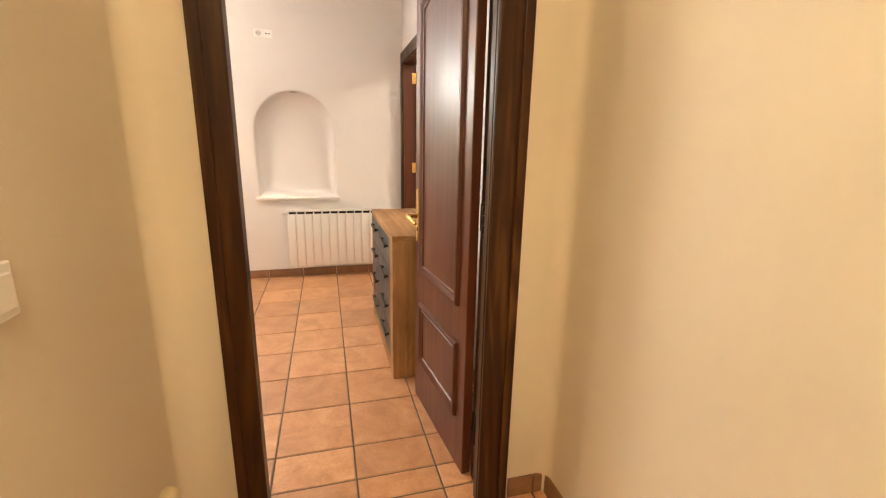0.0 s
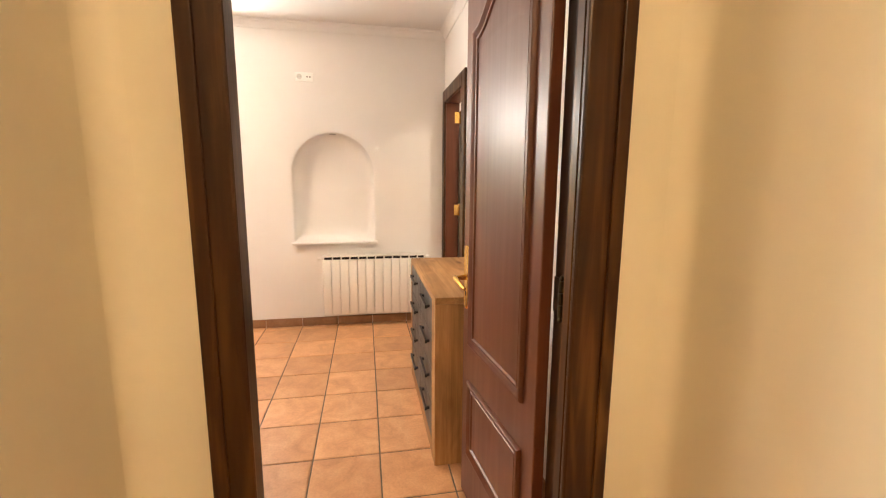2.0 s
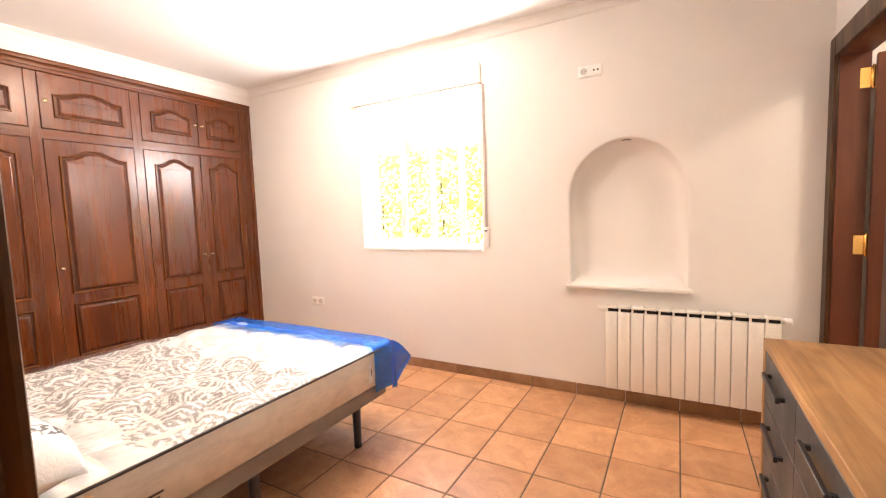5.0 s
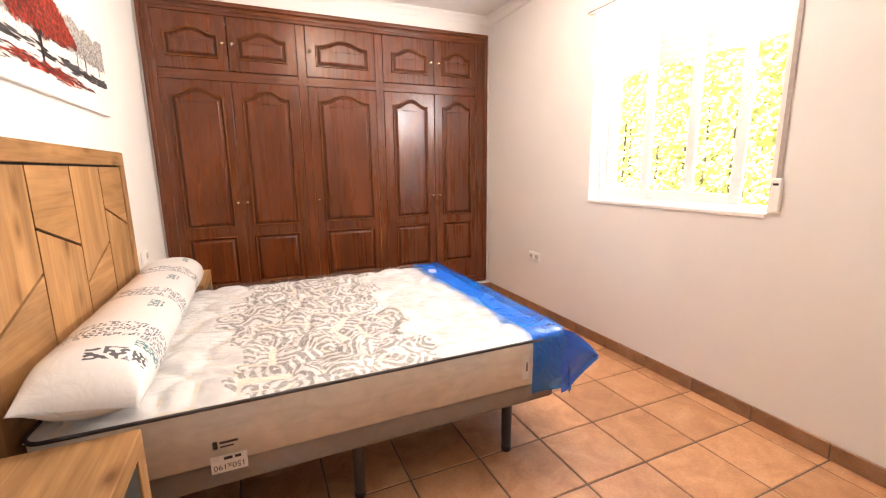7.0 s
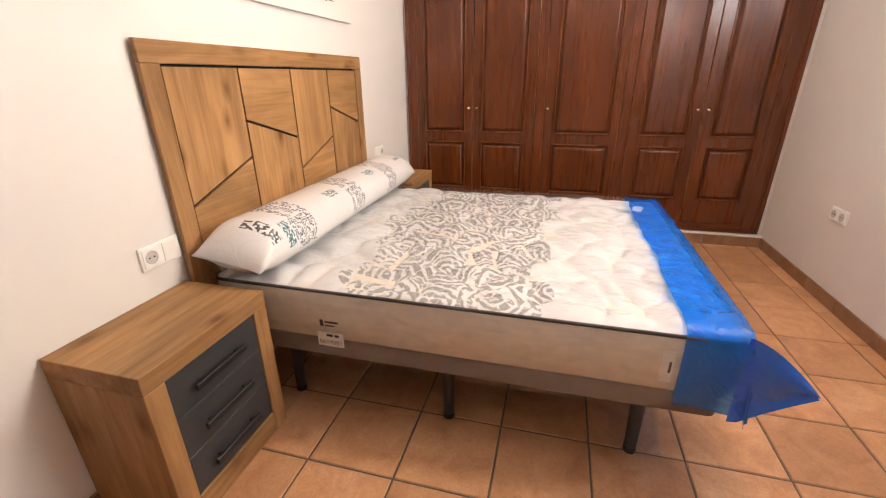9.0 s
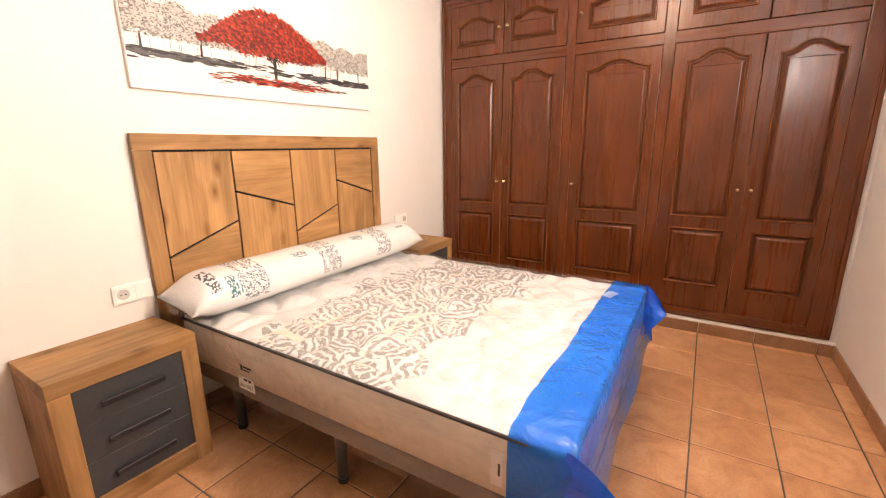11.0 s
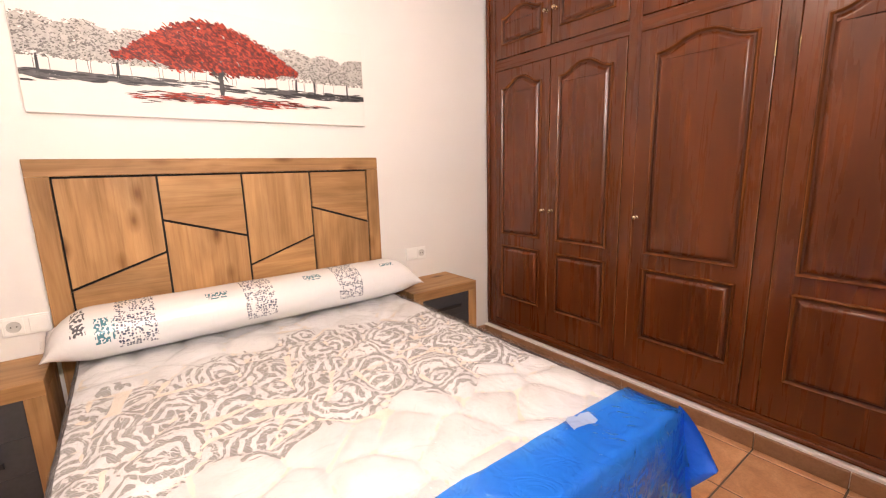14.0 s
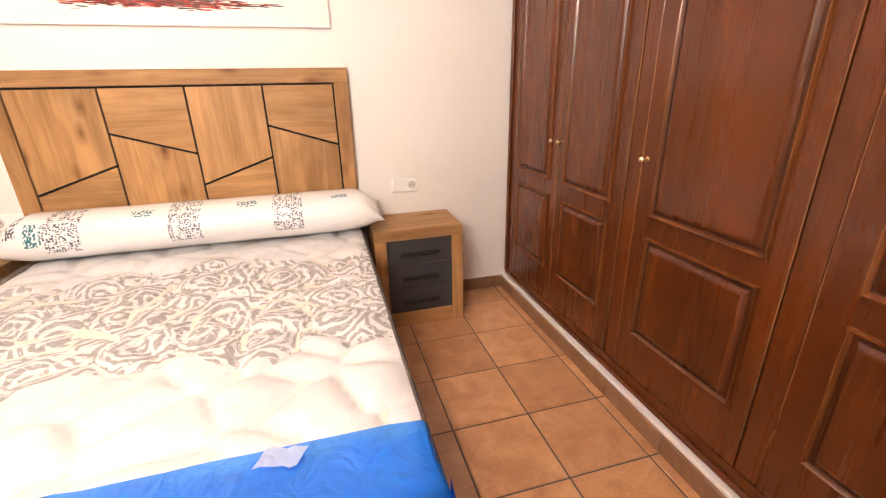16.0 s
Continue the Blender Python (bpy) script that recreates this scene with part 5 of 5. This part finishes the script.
for i in range(6400):
    s = rng.uniform(0.200, 0.742)
    top, low = crown_top(s), crown_low(s)
    if top <= low + 0.004:
        continue
    h = rng.random()
    ragged = rng.gauss(0, 0.012) if i > 2000 else 0
    t_ = low + (top - low) * h + ragged
    ang = -0.55 + 0.5 * (0.455 - s) + rng.uniform(-0.35, 0.35)
    if i < 2000:
        under.append((s, low + 0.02 + max(0.0, top - low - 0.04) * h, 0.030, 0.014, ang, 3.0 + 0.6 * rng.random()))
    else:
        it = (s, t_, 0.010 + 0.016 * rng.random(), 0.004 + 0.005 * rng.random(), ang, 4 + rng.random())
        (red if rng.random() < 0.36 + 0.3 * h else dred).append(it)
        if rng.random() < 0.05:
            ink.append((s, t_ - 0.02, 0.010, 0.003, ang, 5.5))
for i in range(420):
    s = rng.gauss(0.50, 0.14)
    if 0.24 < s < 0.87:
        it = (s, 0.185 + 0.03 * (0.5 - s) + rng.gauss(0, 0.020), 0.025 + 0.06 * rng.random(), 0.002 + 0.004 * rng.random(), rng.uniform(-0.10, 0.06), 4 + rng.random())
        r = rng.random()
        (red if r < 0.42 else dred if r < 0.75 else ink).append(it)
part("pale_wash", strokes(wash), PALEP, pic)["kind"] = "stuff"
part("grey_ground_paint", strokes(ground), GREYD, pic)["kind"] = "stuff"
part("crown_underpaint", strokes(under), DARKRED, pic)["kind"] = "stuff"
for name, items, m in (("grey_tree_paint", grey, GREYP), ("pale_tree_paint", pale, PALEP), ("black_paint_layer", ink, INK), ("red_crown_paint", red, RED), ("dark_red_paint", dred, DARKRED)):
    part(name, strokes(items), m, pic)["kind"] = "stuff"

# ---- hall fittings ----
sw = thing("light_switch", (HALL_W, -0.775, 1.10), "white light switch on the hall wall", "light switch")
part("plate", box(HALL_W, HALL_W + 0.010, -0.817, -0.735, 1.045, 1.127, 0.003, seg=2), PLASTIC, sw)
part("rocker", box(HALL_W + 0.0101, HALL_W + 0.016, -0.803, -0.749, 1.059, 1.113, 0.002), PLASTIC, sw)
rv = thing("radiator_valve", (HALL_W, -0.52, 0.47), "cream radiator valve head on a brown pipe at the hall wall", "radiator valve")
part("pipe", tube([(HALL_W, -0.66, 0.47), (HALL_W + 0.045, -0.66, 0.47), (HALL_W + 0.06, -0.64, 0.475), (HALL_W + 0.064, -0.54, 0.485)], [0.02, 0.02, 0.022, 0.017], 10), BRONZE, rv, smooth=60)
part("head", tube([(HALL_W + 0.065, -0.542, 0.486), (HALL_W + 0.066, -0.538, 0.487), (HALL_W + 0.067, -0.494, 0.492), (HALL_W + 0.067, -0.488, 0.493)], [0.015, 0.023, 0.021, 0.014], 16), CREAM_P, rv, "cream valve head", smooth=50)

# ---- garden seen through the window ----
structure("ground", box(-90, 90, -90, 120, -0.35, -0.12), STONE, "pale paved garden ground")
hrng = random.Random(11)
bm = bmesh.new()
for i in range(26000):
    x, z = hrng.uniform(-7.5, 7.5), hrng.uniform(-0.1, 3.6) ** 1.0
    y = N + 3.4 + 0.55 * hrng.random() ** 1.5 + 0.18 * noise.noise(Vector((x * 1.3, z * 1.3, 0)))
    c = Vector((x, y, z))
    nrm = (Vector((0.15, -0.56, 0.82)) * 1.1 + Vector((hrng.gauss(0, 0.5), hrng.gauss(0, 0.5), hrng.gauss(0, 0.5)))).normalized()
    d = nrm.cross(Vector((hrng.gauss(0, 1), hrng.gauss(0, 1), hrng.gauss(0, 1)))).normalized()
    e = nrm.cross(d)
    ln, wd = hrng.uniform(0.05, 0.12), hrng.uniform(0.018, 0.04)
    bm.faces.new([bm.verts.new(c + p) for p in (-d * ln / 2, e * wd, d * ln / 2, -e * wd)])
hedge = part("hedge_leaves", bm, HEDGE, None, "dense sunlit yellow-green garden hedge")
tagged(hedge, category="hedge", kind="stuff")
bm = bmesh.new()
for i in range(40):
    x = -7.6 + i * 0.39 + hrng.uniform(-0.1, 0.1)
    tube([(x, N + 4.0, -0.12), (x + hrng.uniform(-0.1, 0.1), N + 3.95, 1.5), (x + hrng.uniform(-0.2, 0.2), N + 4.0, 3.4)], [0.035, 0.025, 0.01], 6, bm)
tagged(part("hedge_stems", bm, BARK, None, "dark stems inside the hedge"), category="hedge", kind="stuff")
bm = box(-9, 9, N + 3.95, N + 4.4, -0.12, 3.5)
tagged(part("hedge_core", bm, HEDGE_CORE, None, "solid hedge core with the inner shade put into its green"), category="hedge", kind="stuff")

# ---- skirting and floor tiles ----
P = 0.325
XS, YS = 0.475, 0.525
skirt = tagged(new("baseboard"), "terracotta tile skirting along the walls", "baseboard", kind="structure")
ORIGIN[skirt.name] = Vector((0, 0, 0))
CACHE = {}


def slab_mesh(name, dx, dy, dz, material, ch=0.003):
    """One tile with chamfered upper edges, its corner at the origin."""
    key = (name, round(dx, 3), round(dy, 3), round(dz, 3))
    if key not in CACHE:
        me = bpy.data.meshes.new(name)
        v = [(0, 0, 0), (dx, 0, 0), (dx, dy, 0), (0, dy, 0), (0, 0, dz - ch), (dx, 0, dz - ch), (dx, dy, dz - ch), (0, dy, dz - ch), (ch, ch, dz), (dx - ch, ch, dz), (dx - ch, dy - ch, dz), (ch, dy - ch, dz)]
        f = [(3, 2, 1, 0)]
        for a in (0, 4):
            f += [(a + k, a + (k + 1) % 4, a + 4 + (k + 1) % 4, a + 4 + k) for k in range(4)]
        me.from_pydata(v, [], f + [(8, 9, 10, 11)])
        me.materials.append(material)
        CACHE[key] = me
    return CACHE[key]


def cuts_between(lo, hi, start):
    k = math.ceil((lo - start) / P - 1e-6)
    c = [lo]
    while start + k * P < hi - 1e-6:
        if start + k * P > lo + 0.004:
            c.append(start + k * P)
        k += 1
    return c + [hi]


J = 0.0036


def skirting(lo, hi, start, m):
    """A row of skirting tiles; m takes the wall's own x along, y out of the wall, z up into the world."""
    c = cuts_between(lo, hi, start)
    for a, b in zip(c, c[1:]):
        if b - a < 0.02:
            continue
        ob = new("tile", slab_mesh("skirting_tile", b - a - 2 * J * 0.5, 0.078, 0.011, TILE_DARK, 0.002))
        ob.parent = skirt
        ob.matrix_local = m @ Matrix.Translation((a + J * 0.5, 0, 0))


skirting(W_WALL, E_WALL - 0.03, XS, Matrix(((1, 0, 0, 0), (0, 0, -1, N), (0, 1, 0, 0.001), (0, 0, 0, 1))))
skirting(-3.69, -W_WALL, -XS, Matrix(((-1, 0, 0, 0), (0, 0, 1, 0.0), (0, 1, 0, 0.001), (0, 0, 0, 1))))
skirting(-N, -0.012, -YS, Matrix(((0, 0, 1, W_WALL + 0.042), (-1, 0, 0, 0), (0, 1, 0, 0.001), (0, 0, 0, 1))))
skirting(DOOR_Y + 0.02, 1.99, YS, Matrix(((0, 0, -1, E_WALL), (1, 0, 0, 0), (0, 1, 0, 0.001), (0, 0, 0, 1))))
skirting(-HALL_E, -4.92, -XS, Matrix(((-1, 0, 0, 0), (0, 0, -1, HALL_N - 0.005), (0, 1, 0, 0.001), (0, 0, 0, 1))))
skirting(-2.9, HALL_N - 0.02, YS, Matrix(((0, 0, -1, HALL_E), (1, 0, 0, 0), (0, 1, 0, 0.001), (0, 0, 0, 1))))

structure("wardrobe_plinth", box(W_WALL + 0.0002, W_WALL + 0.042, 0.0, N, 0.0, 0.094, 0.003), WHITE, "white plaster plinth under the wardrobe")
floor = structure("floor", box(W_WALL - 0.6, 7.0, HALL_S - 0.1, N + 0.1, -0.06, -0.004), GROUT, "terracotta tiled floor with dark joints")
ORIGIN[floor.name] = Vector((0, 0, 0))


def lay(x0, x1, y0, y1):
    cx_, cy_ = cuts_between(x0, x1, XS), cuts_between(y0, y1, YS)
    for a, b in zip(cx_, cx_[1:]):
        for c, d in zip(cy_, cy_[1:]):
            if b - a < 0.012 or d - c < 0.012:
                continue
            ob = new("tile", slab_mesh("floor_tile", b - a - 2 * J, d - c - 2 * J, 0.012, TILE))
            ob.parent = floor
            ob.matrix_local = Matrix.Translation((a + J, c + J, -0.012 + 0.0006 * (rng.random() - 0.5)))


lay(W_WALL, E_WALL, 0.0, N)
lay(HALL_W, HALL_E, HALL_S, 0.0)
lay(E_WALL + 0.13, 6.9, 1.0, N)
